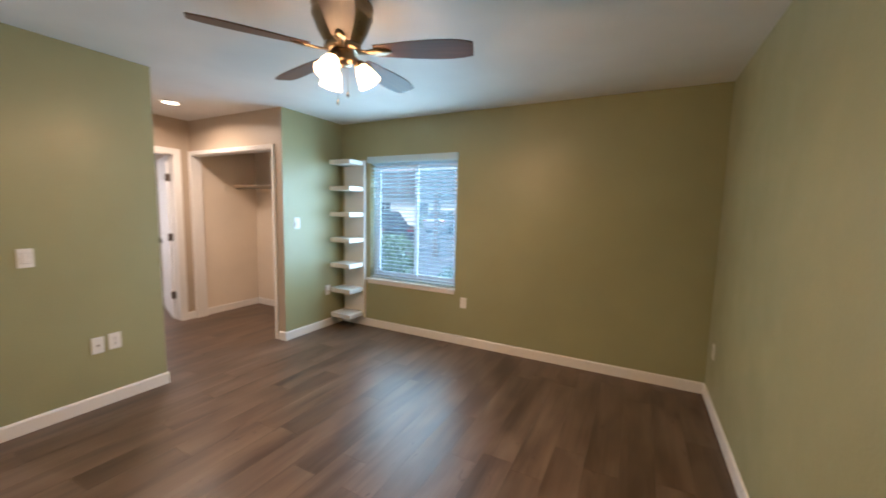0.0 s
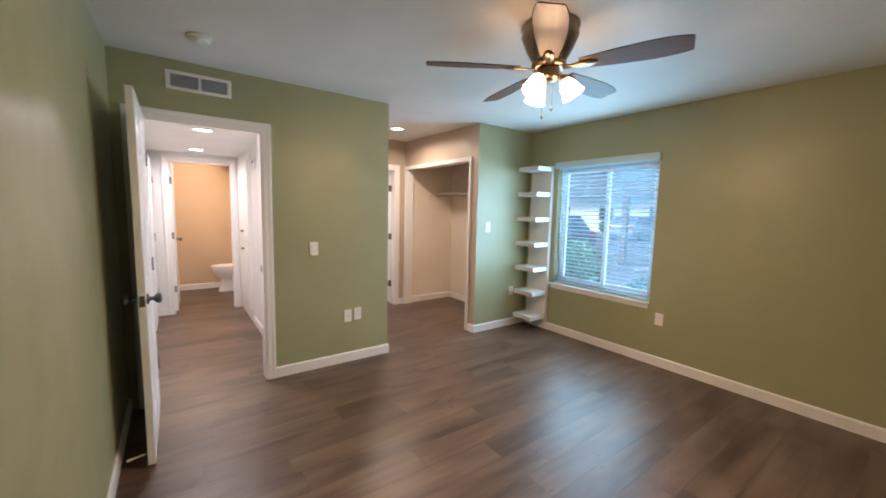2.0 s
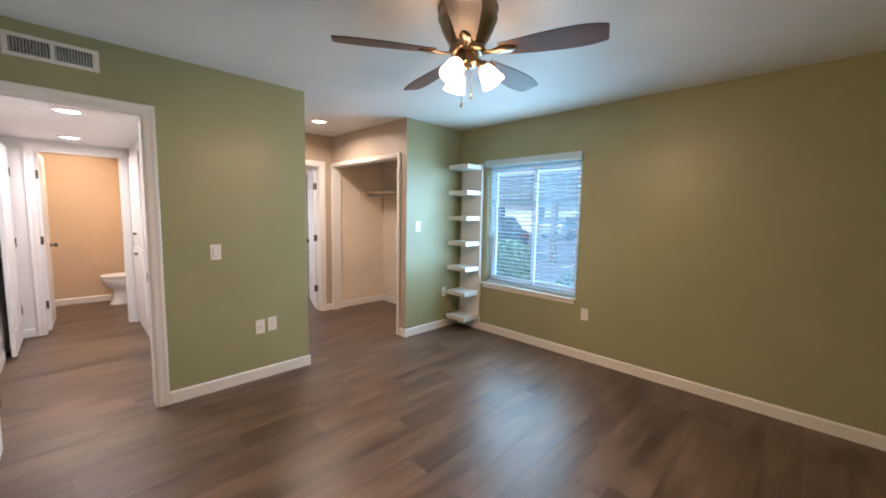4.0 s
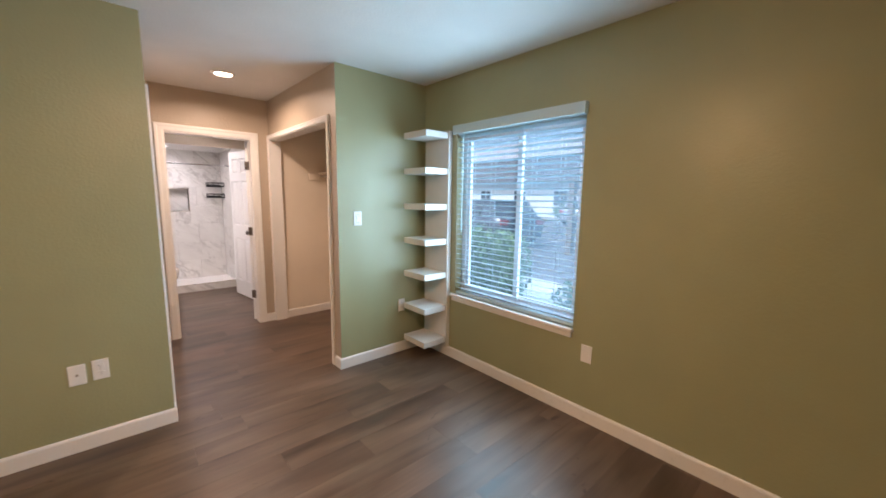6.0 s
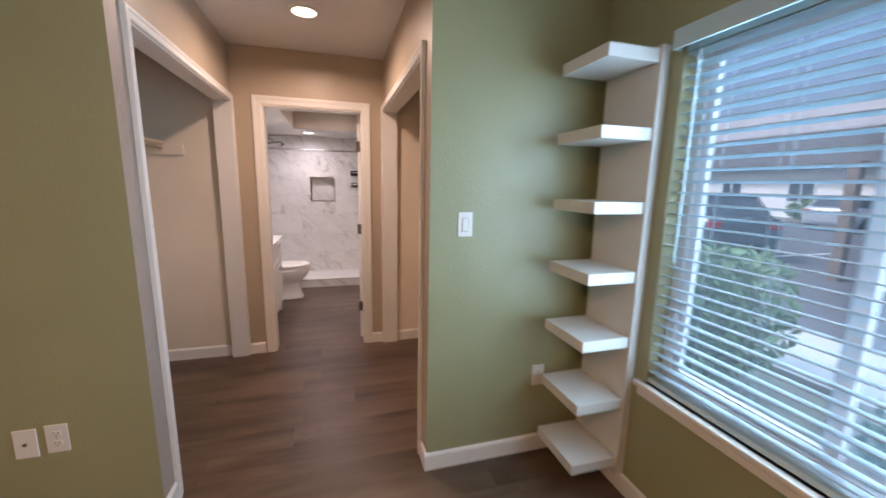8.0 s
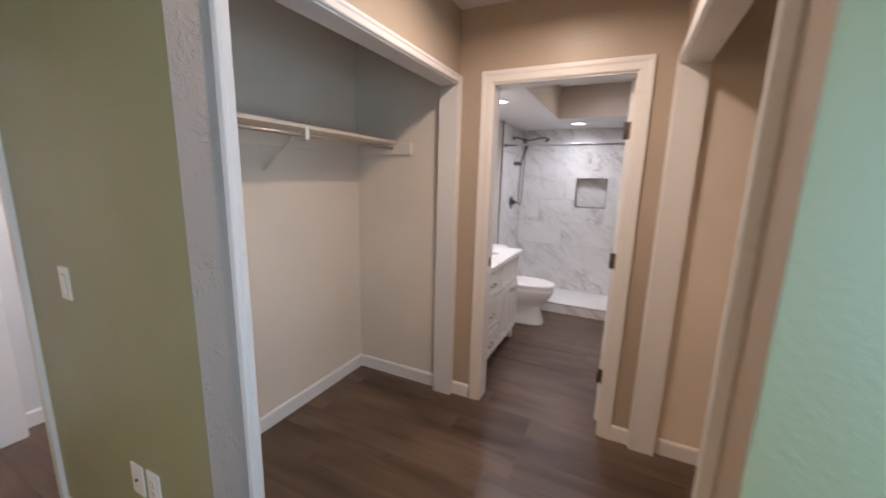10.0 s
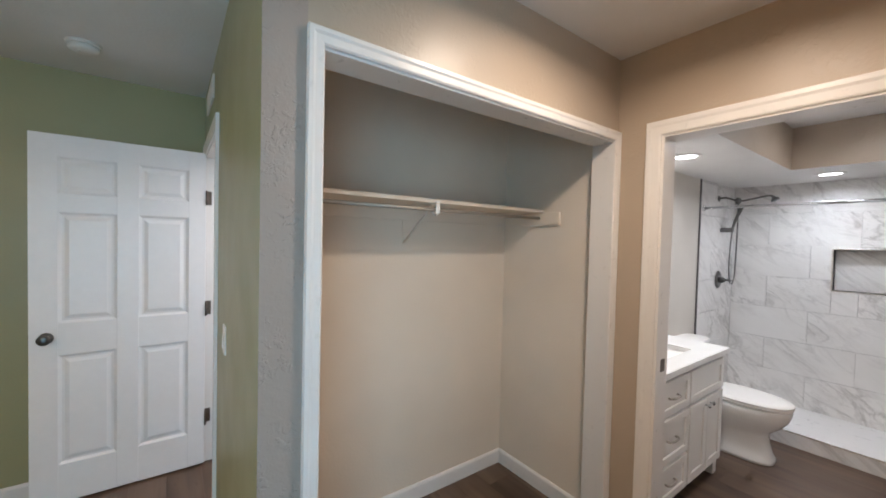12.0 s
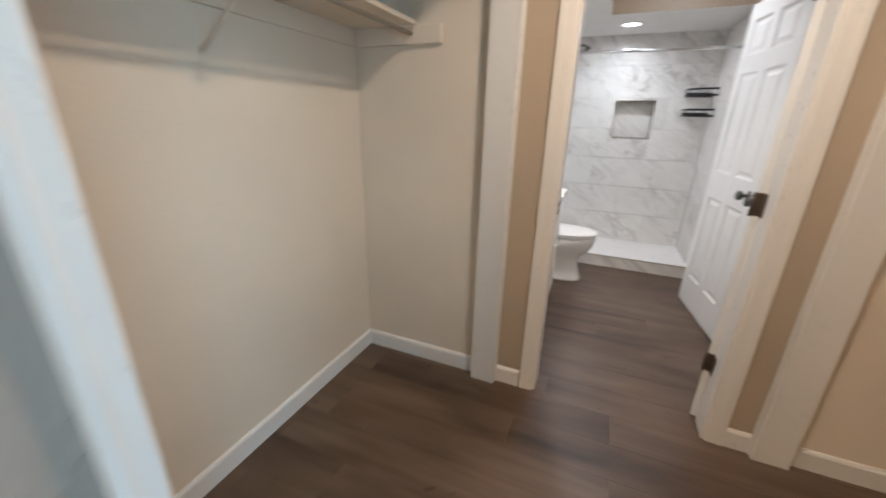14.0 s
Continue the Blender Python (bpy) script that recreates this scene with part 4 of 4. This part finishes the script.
for a, b, xk in ((VX0 + 0.015, -5.513, -5.545), (-5.507, SX - 0.008, -5.475)):
    dd = shaker("cabinet_door", a, b, 0.115, 0.575, VY, vanity, 0.05)
    part("knob", lathe([(0.006, 0), (0.005, 0.012), (0.011, 0.018), (0.012, 0.024), (0.006, 0.029)], 14), CHROME, dd, "polished nickel knob", pose(xk, VY + 0.019, 0.535, -90, 0, 0))

top = thing("bathroom_countertop", pose(0, 0, 0), "white quartz countertop with a rectangular undermount sink", "countertop")
tb = bmesh.new()
CX0, CX1, CY0, CY1, CZ = -5.80, -4.735, BY0 + 0.002, 2.172, 0.848
sx0, sx1, sy0, sy1 = -5.53, -5.05, 1.76, 2.05
for a, b, c, d in ((CX0, sx0, CY0, CY1), (sx1, CX1, CY0, CY1), (sx0, sx1, CY0, sy0), (sx0, sx1, sy1, CY1)):
    add_box(tb, a, b, c, d, CZ - 0.032, CZ)
part("slab", tb, QUARTZ, top)
part("backsplash", box(CX0, CX1, CY0, CY0 + 0.018, CZ + 0.001, CZ + 0.09, 0.002), QUARTZ, top)
bowl = loft([[(sx0 - 0.01, sy0 - 0.01, CZ - 0.033), (sx1 + 0.01, sy0 - 0.01, CZ - 0.033), (sx1 + 0.01, sy1 + 0.01, CZ - 0.033), (sx0 - 0.01, sy1 + 0.01, CZ - 0.033)],
             [(sx0 + 0.015, sy0 + 0.015, CZ - 0.14), (sx1 - 0.015, sy0 + 0.015, CZ - 0.14), (sx1 - 0.015, sy1 - 0.015, CZ - 0.14), (sx0 + 0.015, sy1 - 0.015, CZ - 0.14)]], False, False)
bowl.verts.ensure_lookup_table()
bowl.faces.new([bowl.verts[i] for i in range(4, 8)])
part("sink_basin", bowl, CERAMIC, top, "white ceramic basin")
faucet = tube([(-5.29, 1.715, CZ), (-5.29, 1.715, CZ + 0.10), (-5.29, 1.735, CZ + 0.135), (-5.29, 1.79, CZ + 0.14), (-5.29, 1.84, CZ + 0.115)], [0.020, 0.014, 0.012, 0.011, 0.011], 12)
fa = thing("sink_faucet", pose(0, 0, 0), "polished nickel faucet on the vanity top", "faucet")
part("spout", faucet, CHROME, fa)
for x in (-5.39, -5.19):
    h = lathe([(0.022, 0), (0.018, 0.03), (0.012, 0.045), (0.010, 0.055)], 16)
    join(h, tube([(0, 0, 0.05), (0.05 if x > -5.29 else -0.05, 0.01, 0.056)], 0.006, 8))
    part("faucet_handle", h, CHROME, fa, "", pose(x, 1.715, CZ))

# shower
SHX = -6.645
curb = bmesh.new()
add_box(curb, SHX - 0.10, SHX, BY0, 3.24, -0.005, 0.105, 0.003)
solid("shower_curb", curb, MARBLE, "veined tile shower curb", "shower curb")
solid("trim", box(SHX - 0.004, SHX + 0.003, BY0, 3.24, 0.102, 0.112, 0.002), NICKEL, "metal edge trim on the shower curb", "edge trim")
solid("shower_pan", box(BX0, SHX - 0.10, BY0, 3.24, -0.01, 0.045, 0.006), PAN, "white shower floor", "shower floor")
solid("curb_top", box(SHX - 0.103, SHX - 0.004, BY0, 3.24, 0.105, 0.111, 0.002), PAN, "pale curb cap", "shower curb")
solid("trim", box(SHX + 0.002, SHX + 0.012, BY0, BY0 + 0.014, 0.0, SOFFIT, 0.002), DARKNICKEL, "dark metal edge trim beside the shower tile", "edge trim")
solid("trim", box(SHX - 0.01, SHX + 0.004, 3.226, 3.242, 0.0, SOFFIT, 0.002), TRIM, "white edge trim beside the shower tile", "edge trim")

nb = bmesh.new()
NY0, NY1, NZ0, NZ1, ND = 2.40, 2.755, 1.155, 1.515, 0.09
for a, b, c, d in ((NY0, NY1, NZ0 - 0.008, NZ0 + 0.002), (NY0, NY1, NZ1 - 0.002, NZ1 + 0.008), (NY0 - 0.008, NY0 + 0.002, NZ0 - 0.008, NZ1 + 0.008), (NY1 - 0.002, NY1 + 0.008, NZ0 - 0.008, NZ1 + 0.008)):
    add_box(nb, BX0 - 0.004, BX0 + 0.014, a, b, c, d, 0.002)
solid("trim", nb, NICKEL, "brushed metal frame round the shower niche", "niche trim")
ni = bmesh.new()
add_box(ni, BX0 - ND - 0.01, BX0 - ND, NY0 - 0.01, NY1 + 0.01, NZ0 - 0.01, NZ1 + 0.01)
for a, b, c, d in ((NY0 - 0.009, NY1 + 0.009, NZ0 - 0.009, NZ0), (NY0 - 0.009, NY1 + 0.009, NZ1, NZ1 + 0.009), (NY0 - 0.009, NY0, NZ0, NZ1), (NY1, NY1 + 0.009, NZ0, NZ1)):
    add_box(ni, BX0 - ND, BX0 - 0.003, a, b, c, d)
solid("niche", ni, MARBLE, "veined tile lining the shower niche", "niche")

rod = thing("shower_rod", pose(0, 0, 0), "polished metal shower curtain rod", "curtain rod")
part("rod", tube([(-6.70, BY0 + 0.008, 1.86), (-6.70, 3.235, 1.86)], 0.0125, 14), CHROME, rod)
for y, k in ((BY0 + 0.001, -90), (3.239, 90)):
    part("flange", lathe([(0.028, 0), (0.026, 0.010), (0.014, 0.016)], 18), CHROME, rod, "", pose(-6.70, y + (0.010 if k < 0 else -0.010), 1.86, k, 0, 0))

sh = thing("shower_set", pose(0, 0, 0), "nickel shower arm with a slide bar and hand shower", "shower")
YB = BY0 + 0.012
part("arm", tube([(-7.055, YB, 1.978), (-7.08, YB + 0.05, 1.985), (-7.16, YB + 0.10, 1.962), (-7.17, YB + 0.16, 1.955), (-7.15, YB + 0.28, 1.975), (-7.12, YB + 0.36, 1.985), (-7.10, YB + 0.39, 1.972)], 0.009, 10), DARKNICKEL, sh)
part("arm_flange", lathe([(0.03, 0), (0.027, 0.006), (0.012, 0.012)], 20), DARKNICKEL, sh, "", pose(-7.055, YB, 1.978, -90, 0, 0))
part("spray_head", lathe([(0.010, 0.03), (0.016, 0.018), (0.030, 0.004), (0.032, -0.006), (0.028, -0.010)], 24), DARKNICKEL, sh, "small round shower head", pose(-7.095, YB + 0.405, 1.945, 30, 0, 0))
part("diverter", lathe([(0.016, -0.03), (0.022, -0.02), (0.022, 0.02), (0.014, 0.03)], 18), DARKNICKEL, sh, "", pose(-7.165, YB + 0.12, 1.955))
part("hand_shower", tube([(-7.20, YB + 0.14, 1.90), (-7.16, YB + 0.11, 1.78), (-7.14, YB + 0.09, 1.68)], [0.020, 0.012, 0.010], 10), DARKNICKEL, sh)
part("clamp", box(-7.165, -7.118, YB, YB + 0.10, 1.655, 1.70, 0.006), DARKNICKEL, sh, "wall bracket for the hand shower")
part("hose", tube([(-7.14, YB + 0.09, 1.67), (-7.14, YB + 0.08, 1.50), (-7.16, YB + 0.07, 1.30), (-7.20, YB + 0.07, 1.165), (-7.235, YB + 0.08, 1.15), (-7.255, YB + 0.09, 1.22), (-7.24, YB + 0.10, 1.45), (-7.20, YB + 0.115, 1.75), (-7.168, YB + 0.12, 1.93)], 0.006, 8), DARKNICKEL, sh, "ribbed metal hose")
valve = thing("shower_valve", pose(-7.12, YB, 1.193, -90, 0, 0), "nickel shower valve with a lever on the tile", "shower valve")
part("plate", lathe([(0.085, 0), (0.083, 0.006), (0.06, 0.010)], 30), DARKNICKEL, valve)
part("stem", lathe([(0.030, 0.009), (0.028, 0.04), (0.020, 0.055)], 20), DARKNICKEL, valve)
part("lever", tube([(0, 0, 0.05), (-0.05, 0.0, 0.075), (-0.10, 0.01, 0.08)], [0.011, 0.008, 0.007], 10), DARKNICKEL, valve)


def shower_rack(z, label):
    """A black wire corner shelf in the shower's far corner."""
    d = thing("shower_rack", pose(BX0 + 0.012, 3.228, z), label, "shower shelf", "shower racks")
    outer = [(0.0, -0.22), (0.09, -0.205), (0.175, -0.15), (0.205, -0.08), (0.215, 0.0)]
    for h in (0.0, 0.055):
        part("rail", tube([(x, y, h) for x, y in outer], 0.009, 8), BLACK, d)
    for i in range(1, 9):
        f = i / 9
        part("wire", tube([(0.004, -0.21 * f, 0.0), (0.205 * (1 - f * 0.42 * f), -0.21 * f * 0.72, 0.0)], 0.003, 6), BLACK, d)
    part("back_band", box(0.0, 0.006, -0.215, -0.005, -0.008, 0.03, 0.002), BLACK, d)
    for x, y in outer:
        part("post", tube([(x, y, 0), (x, y, 0.055)], 0.004, 6), BLACK, d)
    return d


shower_rack(1.56, "black wire corner shelf high in the shower")
shower_rack(1.38, "black wire corner shelf low in the shower")

# ---- hallway ----
cab = thing("hall_cabinet", pose(0, 0, 0), "tall white built-in hallway cabinet with upper and lower doors", "cabinet")
part("body", box(HALL_W_X + 0.002, -4.73, HALL_N - 0.012, 1.47, 0.002, HALL_H - 0.002, 0.002), CABINET, cab)
for xa, xb in ((-5.60, -5.20), (-5.19, -4.79)):
    for za, zb, zk in ((0.16, 0.965, 0.89), (1.0, 2.0, 1.12)):
        bm = bmesh.new()
        y = HALL_N - 0.012
        add_box(bm, xa, xb, y - 0.017, y - 0.0005, za, zb, 0.002, 1)
        join(bm, frustum(xa + 0.055, xb - 0.055, za + 0.055, zb - 0.055, y - 0.0165, y - 0.023, 0.018))
        dd = part("cabinet_door", bm, CABINET, cab)
        xk = -5.235 if xa < -5.3 else -5.155
        part("knob", lathe([(0.007, 0), (0.006, 0.012), (0.013, 0.019), (0.013, 0.026), (0.005, 0.030)], 14), HINGE, dd, "dark metal knob", pose(xk, y - 0.017, zk, 90, 0, 0))
solid("hall_bath_soffit", box(-7.27, -6.75, 0.93, 1.54, 2.14, H, 0.002), PEACH, "boxed-in duct in the hall bathroom corner", "soffit")
van2 = thing("hall_vanity", pose(0, 0, 0), "white vanity seen at the hall bathroom's edge", "vanity")
part("body", box(-6.55, -5.80, 1.14, 1.53, 0.06, 0.80, 0.003), CABINET, van2)
part("countertop", box(-6.57, -5.79, 1.12, 1.535, 0.80, 0.835, 0.004), QUARTZ, van2)

# ---- outside the window ----
solid("ground", box(-400, 400, 4.19, 600, -0.6, -0.16), EARTH, "ground round the parking lot", "ground")
solid("road", box(-90, 60, 7.85, 27, -0.5, -0.150), ASPHALT, "grey asphalt parking lot", "road")
solid("pavement", box(-60, 40, 6.45, 7.7, -0.5, -0.09), CONCRETE, "pale concrete walk beside the lot", "pavement")
solid("kerb", box(-60, 40, 7.7, 7.85, -0.5, -0.08, 0.02), CONCRETE, "concrete kerb of the lot", "kerb")
for i in range(9):
    x = -24 + i * 2.7
    solid("parking_line", box(x, x + 0.1, 11.0, 15.6, -0.152, -0.146), STUCCO, "white painted parking line", "parking line")


def leaf_clump(count, spread, size, seed, centre=(0, 0, 0)):
    """Many small bent leaves scattered through an uneven rounded volume."""
    rng = random.Random(seed)
    bm = bmesh.new()
    for _ in range(count):
        u, v, w = rng.gauss(0, 1), rng.gauss(0, 1), rng.gauss(0, 1)
        k = (rng.random() ** 0.45) / max(1e-3, math.sqrt(u * u + v * v + w * w))
        p = Vector((centre[0] + u * k * spread[0], centre[1] + v * k * spread[1], centre[2] + w * k * spread[2]))
        p *= 1 + 0.12 * noise.noise(p * 1.7)
        m = Matrix.Translation(p) @ Euler((rng.uniform(0, 6.3), rng.uniform(0, 6.3), rng.uniform(0, 6.3))).to_matrix().to_4x4()
        s = size * rng.uniform(0.6, 1.3)
        pts = [(-s, 0, 0), (0, -s * 0.42, s * 0.12), (s, 0, 0), (0, s * 0.42, s * 0.12)]
        vs = [bm.verts.new(m @ Vector(q)) for q in pts]
        bm.faces.new((vs[0], vs[1], vs[2]))
        bm.faces.new((vs[0], vs[2], vs[3]))
    return bm


def shrub(x, y, spread, label, seed, count=3800, size=0.055):
    d = thing("shrub", pose(x, y, -0.16), label, "shrub", "shrubs outside")
    part("foliage", leaf_clump(count, spread, size, seed, (0, 0, spread[2] * 0.92)), HEDGE, d)
    stems = bmesh.new()
    for i in range(5):
        a = i * 1.26
        join(stems, tube([(0.05 * math.cos(a), 0.05 * math.sin(a), 0), (spread[0] * 0.4 * math.cos(a), spread[1] * 0.4 * math.sin(a), spread[2] * 1.1)], [0.02, 0.008], 6))
    part("stems", stems, BARK, d)


shrub(-3.95, 5.75, (0.95, 0.62, 0.65), "dense green shrub close outside the window", 3, 5200)
shrub(-5.3, 6.2, (0.9, 0.6, 0.66), "green shrub beside the concrete walk", 4)
shrub(-1.95, 5.38, (0.42, 0.42, 0.42), "low green shrub under the window", 5, 1800, 0.045)


def car(m, paint, label):
    """A parked car, nose to +x, standing on z = 0."""
    d = thing("parked_car", m, label, "car", "parked cars")
    rings = []
    for x, w, z0, z1 in ((-2.25, 0.74, 0.45, 0.86), (-2.2, 0.84, 0.30, 0.98), (-1.7, 0.90, 0.24, 1.02), (-0.6, 0.91, 0.22, 0.98), (0.7, 0.91, 0.22, 0.95), (1.6, 0.88, 0.24, 0.86), (2.15, 0.80, 0.28, 0.74), (2.3, 0.66, 0.40, 0.64)):
        rings.append([(x, -w * 0.92, z0), (x, w * 0.92, z0), (x, w, (z0 + z1) / 2), (x, w * 0.97, z1 - 0.06), (x, w * 0.85, z1), (x, -w * 0.85, z1), (x, -w * 0.97, z1 - 0.06), (x, -w, (z0 + z1) / 2)])
    part("body", loft(rings), paint, d)
    cabin = loft([[(-1.95, -0.76, 0.98), (0.95, -0.76, 0.94), (0.95, 0.76, 0.94), (-1.95, 0.76, 0.98)], [(-1.55, -0.62, 1.44), (0.05, -0.62, 1.46), (0.05, 0.62, 1.46), (-1.55, 0.62, 1.44)]], True, False)
    part("windows", cabin, CARGLASS, d, "dark tinted car windows")
    part("roof", box(-1.58, 0.08, -0.63, 0.63, 1.43, 1.49, 0.03, 3), paint, d)
    for x in (-1.95, -0.75, 0.95):
        for y in (-1, 1):
            xt = {-1.95: -1.55, -0.75: -0.72, 0.95: 0.05}[x]
            part("pillar", tube([(x, y * 0.765, 0.96), (xt, y * 0.625, 1.45)], 0.035, 6), paint, d)
    for x in (-1.4, 1.35):
        for y in (-0.84, 0.84):
            wheel = part("wheel", lathe([(0.20, -0.10), (0.31, -0.10), (0.33, -0.07), (0.33, 0.07), (0.31, 0.10), (0.20, 0.10)], 26), RUBBER, d, "", pose(x, y, 0.33, 90, 0, 0))
            part("rim", lathe([(0.20, -0.09), (0.205, 0.0), (0.20, 0.09), (0.06, 0.07), (0.02, 0.075)], 20), CHROME, wheel)
    for y in (-0.66, 0.66):
        part("tail_lamp", box(-2.27, -2.12, y - 0.14, y + 0.14, 0.74, 0.90, 0.02), REDLAMP, d, "red tail lamp")
        part("headlamp", box(2.05, 2.24, y - 0.14, y + 0.14, 0.60, 0.70, 0.02), CHROME, d)
    return d


car(pose(-9.5, 12.3, -0.15, 0, 0, 160), CARDARK, "dark sedan parked nose-in at the lot")
car(pose(-14.6, 15.5, -0.15, 0, 0, 158), CARLIGHT, "silver sedan parked further along the lot")
car(pose(-11.5, 24.0, -0.15, 0, 0, 90), CARLIGHT, "silver car on the lot's far side")


def house(x, y, w, d, wall, ridge, label):
    """A long single-storey building with its front at y and a pitched roof."""
    h = thing("apartment_building", pose(x, y, -0.16), label, "building", "buildings")
    part("wall", box(-w / 2, w / 2, 0, d, 0, wall), STUCCO, h, "white stucco wall")
    over = 0.9
    # Dark box under the roof; the eave's shade is put into its colour.
    part("fascia", box(-w / 2 - over, w / 2 + over, -over, d + over, wall - 0.05, wall + 2.0), EAVE_BAND, h, "dark band standing in for the shaded eave")
    wall = wall + 2.0
    sec = lambda xx: [(xx, -over, wall - 0.1), (xx, d / 2, ridge), (xx, d + over, wall - 0.1), (xx, d + over, wall + 0.12), (xx, d / 2, ridge + 0.25), (xx, -over, wall + 0.12)]
    part("roof", loft([sec(-w / 2 - over), sec(w / 2 + over)], True, False), ROOFING, h, "grey shingle roof")
    n = int(w // 4)
    for i in range(n):
        xx = -w / 2 + (i + 0.5) * w / n
        win = part("window", box(xx - 0.65, xx + 0.65, -0.03, 0.05, 1.0, 2.2), CARGLASS, h, "dark window")
        fr2 = bmesh.new()
        for a, b, c, e in ((-0.72, 0.72, 0.93, 1.0), (-0.72, 0.72, 2.2, 2.27), (-0.72, -0.65, 1.0, 2.2), (0.65, 0.72, 1.0, 2.2), (-0.02, 0.02, 1.0, 2.2)):
            add_box(fr2, xx + a, xx + b, -0.06, 0.04, c, e)
        part("frame", fr2, VINYL, win)
    return h


house(-34, 30, 46, 14, 2.95, 7.4, "white single-storey building across the lot")
house(7, 31, 30, 14, 2.95, 7.3, "white single-storey building with a grey roof")
for i in range(7):
    shrub(-40 + i * 4.9, 28.4, (1.5, 0.8, 0.62), "clipped green hedge before the white building", 20 + i, 1100, 0.16)

post = thing("wooden_post", pose(-5.7, 11.5, -0.15), "tan wooden post at the lot's edge", "post")
part("shaft", box(-0.085, 0.085, -0.085, 0.085, 0, 2.1, 0.008), BARK, post)
part("cap", box(-0.105, 0.105, -0.105, 0.105, 2.1, 2.15, 0.01), BARK, post)


def tree(x, y, tall, seed, label):
    rng = random.Random(seed)
    d = thing("tree", pose(x, y, -0.16), label, "tree", "trees")
    tr = tube([(0, 0, 0), (0.06, 0.03, tall * 0.25), (-0.04, 0.06, tall * 0.5), (0.05, 0, tall * 0.8)], [0.22, 0.17, 0.12, 0.04], 10)
    cr = bmesh.new()
    for i in range(9):
        a, z = rng.uniform(0, 6.3), rng.uniform(0.4, 0.9) * tall
        r = rng.uniform(0.12, 0.27) * tall
        tip = (r * math.cos(a), r * math.sin(a), z + 0.1 * tall)
        join(tr, tube([(0, 0, z * 0.75), (tip[0] * 0.5, tip[1] * 0.5, z), tip], [0.08, 0.05, 0.02], 6))
        join(cr, leaf_clump(420, (0.15 * tall, 0.15 * tall, 0.11 * tall), 0.13, seed * 31 + i, tip))
    part("trunk", tr, BARK, d)
    part("crown", cr, TREE, d)


for i, (x, y, t) in enumerate(((-52, 48, 9.5), (-38, 49, 8.6), (-24, 50, 9.6), (-13, 49, 10.4), (-6, 50, 9.4))):
    tree(x, y, t, 40 + i, "leafy green tree behind the parking lot")

# ---- shower tiles ----


def tile_wall(parent, axis, at, face, u0, u1, z0, z1, hole=None):
    """Twelve-by-twenty-four tiles in running bond on a wall; hole: a (ua, ub, za, zb) left open."""
    tw, th, thick, g = 0.605, 0.30, 0.010, 0.0012
    row = 0
    z = z0
    while z < z1 - 0.01:
        zb = min(z + th, z1)
        u = u0 - (0.30 if row % 2 else 0.0) - 0.02
        while u < u1 - 0.005:
            ub = min(u + tw, u1)
            ua = max(u, u0)
            u += tw
            pieces = [(ua, ub, z, zb)]
            if hole and ua < hole[1] and ub > hole[0] and z < hole[3] and zb > hole[2]:
                pieces = [(ua, min(ub, hole[0]), z, zb), (max(ua, hole[1]), ub, z, zb), (max(ua, hole[0]), min(ub, hole[1]), z, min(zb, hole[2])), (max(ua, hole[0]), min(ub, hole[1]), max(z, hole[3]), zb)]
            for a, b, c, d in pieces:
                if b - a < 0.01 or d - c < 0.01:
                    continue
                hw, hh, e = (b - a) / 2 - g, (d - c) / 2 - g, 0.001
                r = lambda k, y: [(-hw + k, y, -hh + k), (hw - k, y, -hh + k), (hw - k, y, hh - k), (-hw + k, y, hh - k)]
                me = mesh_of("tile", loft([r(0, 0), r(0, -thick + e), r(e, -thick)], True, False), MARBLE)
                ob = new("tile", me)
                um, zm = (a + b) / 2, (c + d) / 2
                ob.matrix_basis = pose(at, um, zm, 0, 0, 90 if face > 0 else -90) if axis == "x" else pose(um, at, zm, 0, 0, 180 if face > 0 else 0)
                ob.parent = parent
        z = zb
        row += 1


tile_wall(bpy.data.objects["wall_bath_west"], "x", BX0, 1, BY0 + 0.011, 3.229, 0.045, SOFFIT, (NY0 - 0.002, NY1 + 0.002, NZ0 - 0.002, NZ1 + 0.002))
tile_wall(bpy.data.objects["wall_bath_south"], "y", BY0, 1, BX0, SHX + 0.001, 0.0, SOFFIT)
tile_wall(bpy.data.objects["wall_shower_north"], "y", 3.24, -1, BX0, SHX - 0.011, 0.0, SOFFIT)

# ---- floor planks ----
ROOMS = ((-3.05, 0.9, -0.02, 4.04), (-4.70, -3.05, 1.22, 4.04), (-5.70, -3.05, 0.0, 1.10), (-7.30, -5.70, -0.62, 1.52), (-6.66, -4.70, 1.62, 3.52))


def planks():
    width, length = 0.181, 1.22
    base = bpy.data.objects["floor"]
    rng = random.Random(5)
    shared = {}
    x = -7.30
    while x < 0.95:
        centre = x + width / 2
        for x0, x1, y0, y1 in ROOMS:
            if not x0 - 0.01 <= centre < x1 - 0.01:
                continue
            y = y0 - rng.random() * length
            while y < y1:
                a, b = max(y, y0), min(y + length, y1)
                y += length
                if b - a < 0.03:
                    continue
                key = round(b - a, 3)
                if key not in shared:
                    h, w, c = key / 2 - 0.0001, width / 2 - 0.0001, 0.0004
                    shared[key] = mesh_of("plank", loft([[(-w, -h, -0.004), (w, -h, -0.004), (w, h, -0.004), (-w, h, -0.004)], [(-w, -h, -0.0007), (w, -h, -0.0007), (w, h, -0.0007), (-w, h, -0.0007)], [(c - w, c - h, 0), (w - c, c - h, 0), (w - c, h - c, 0), (c - w, h - c, 0)]], True, False), PLANK)
                ob = new("plank", shared[key])
                ob.location = (centre, (a + b) / 2, 0)
                ob.parent = base
        x += width


planks()
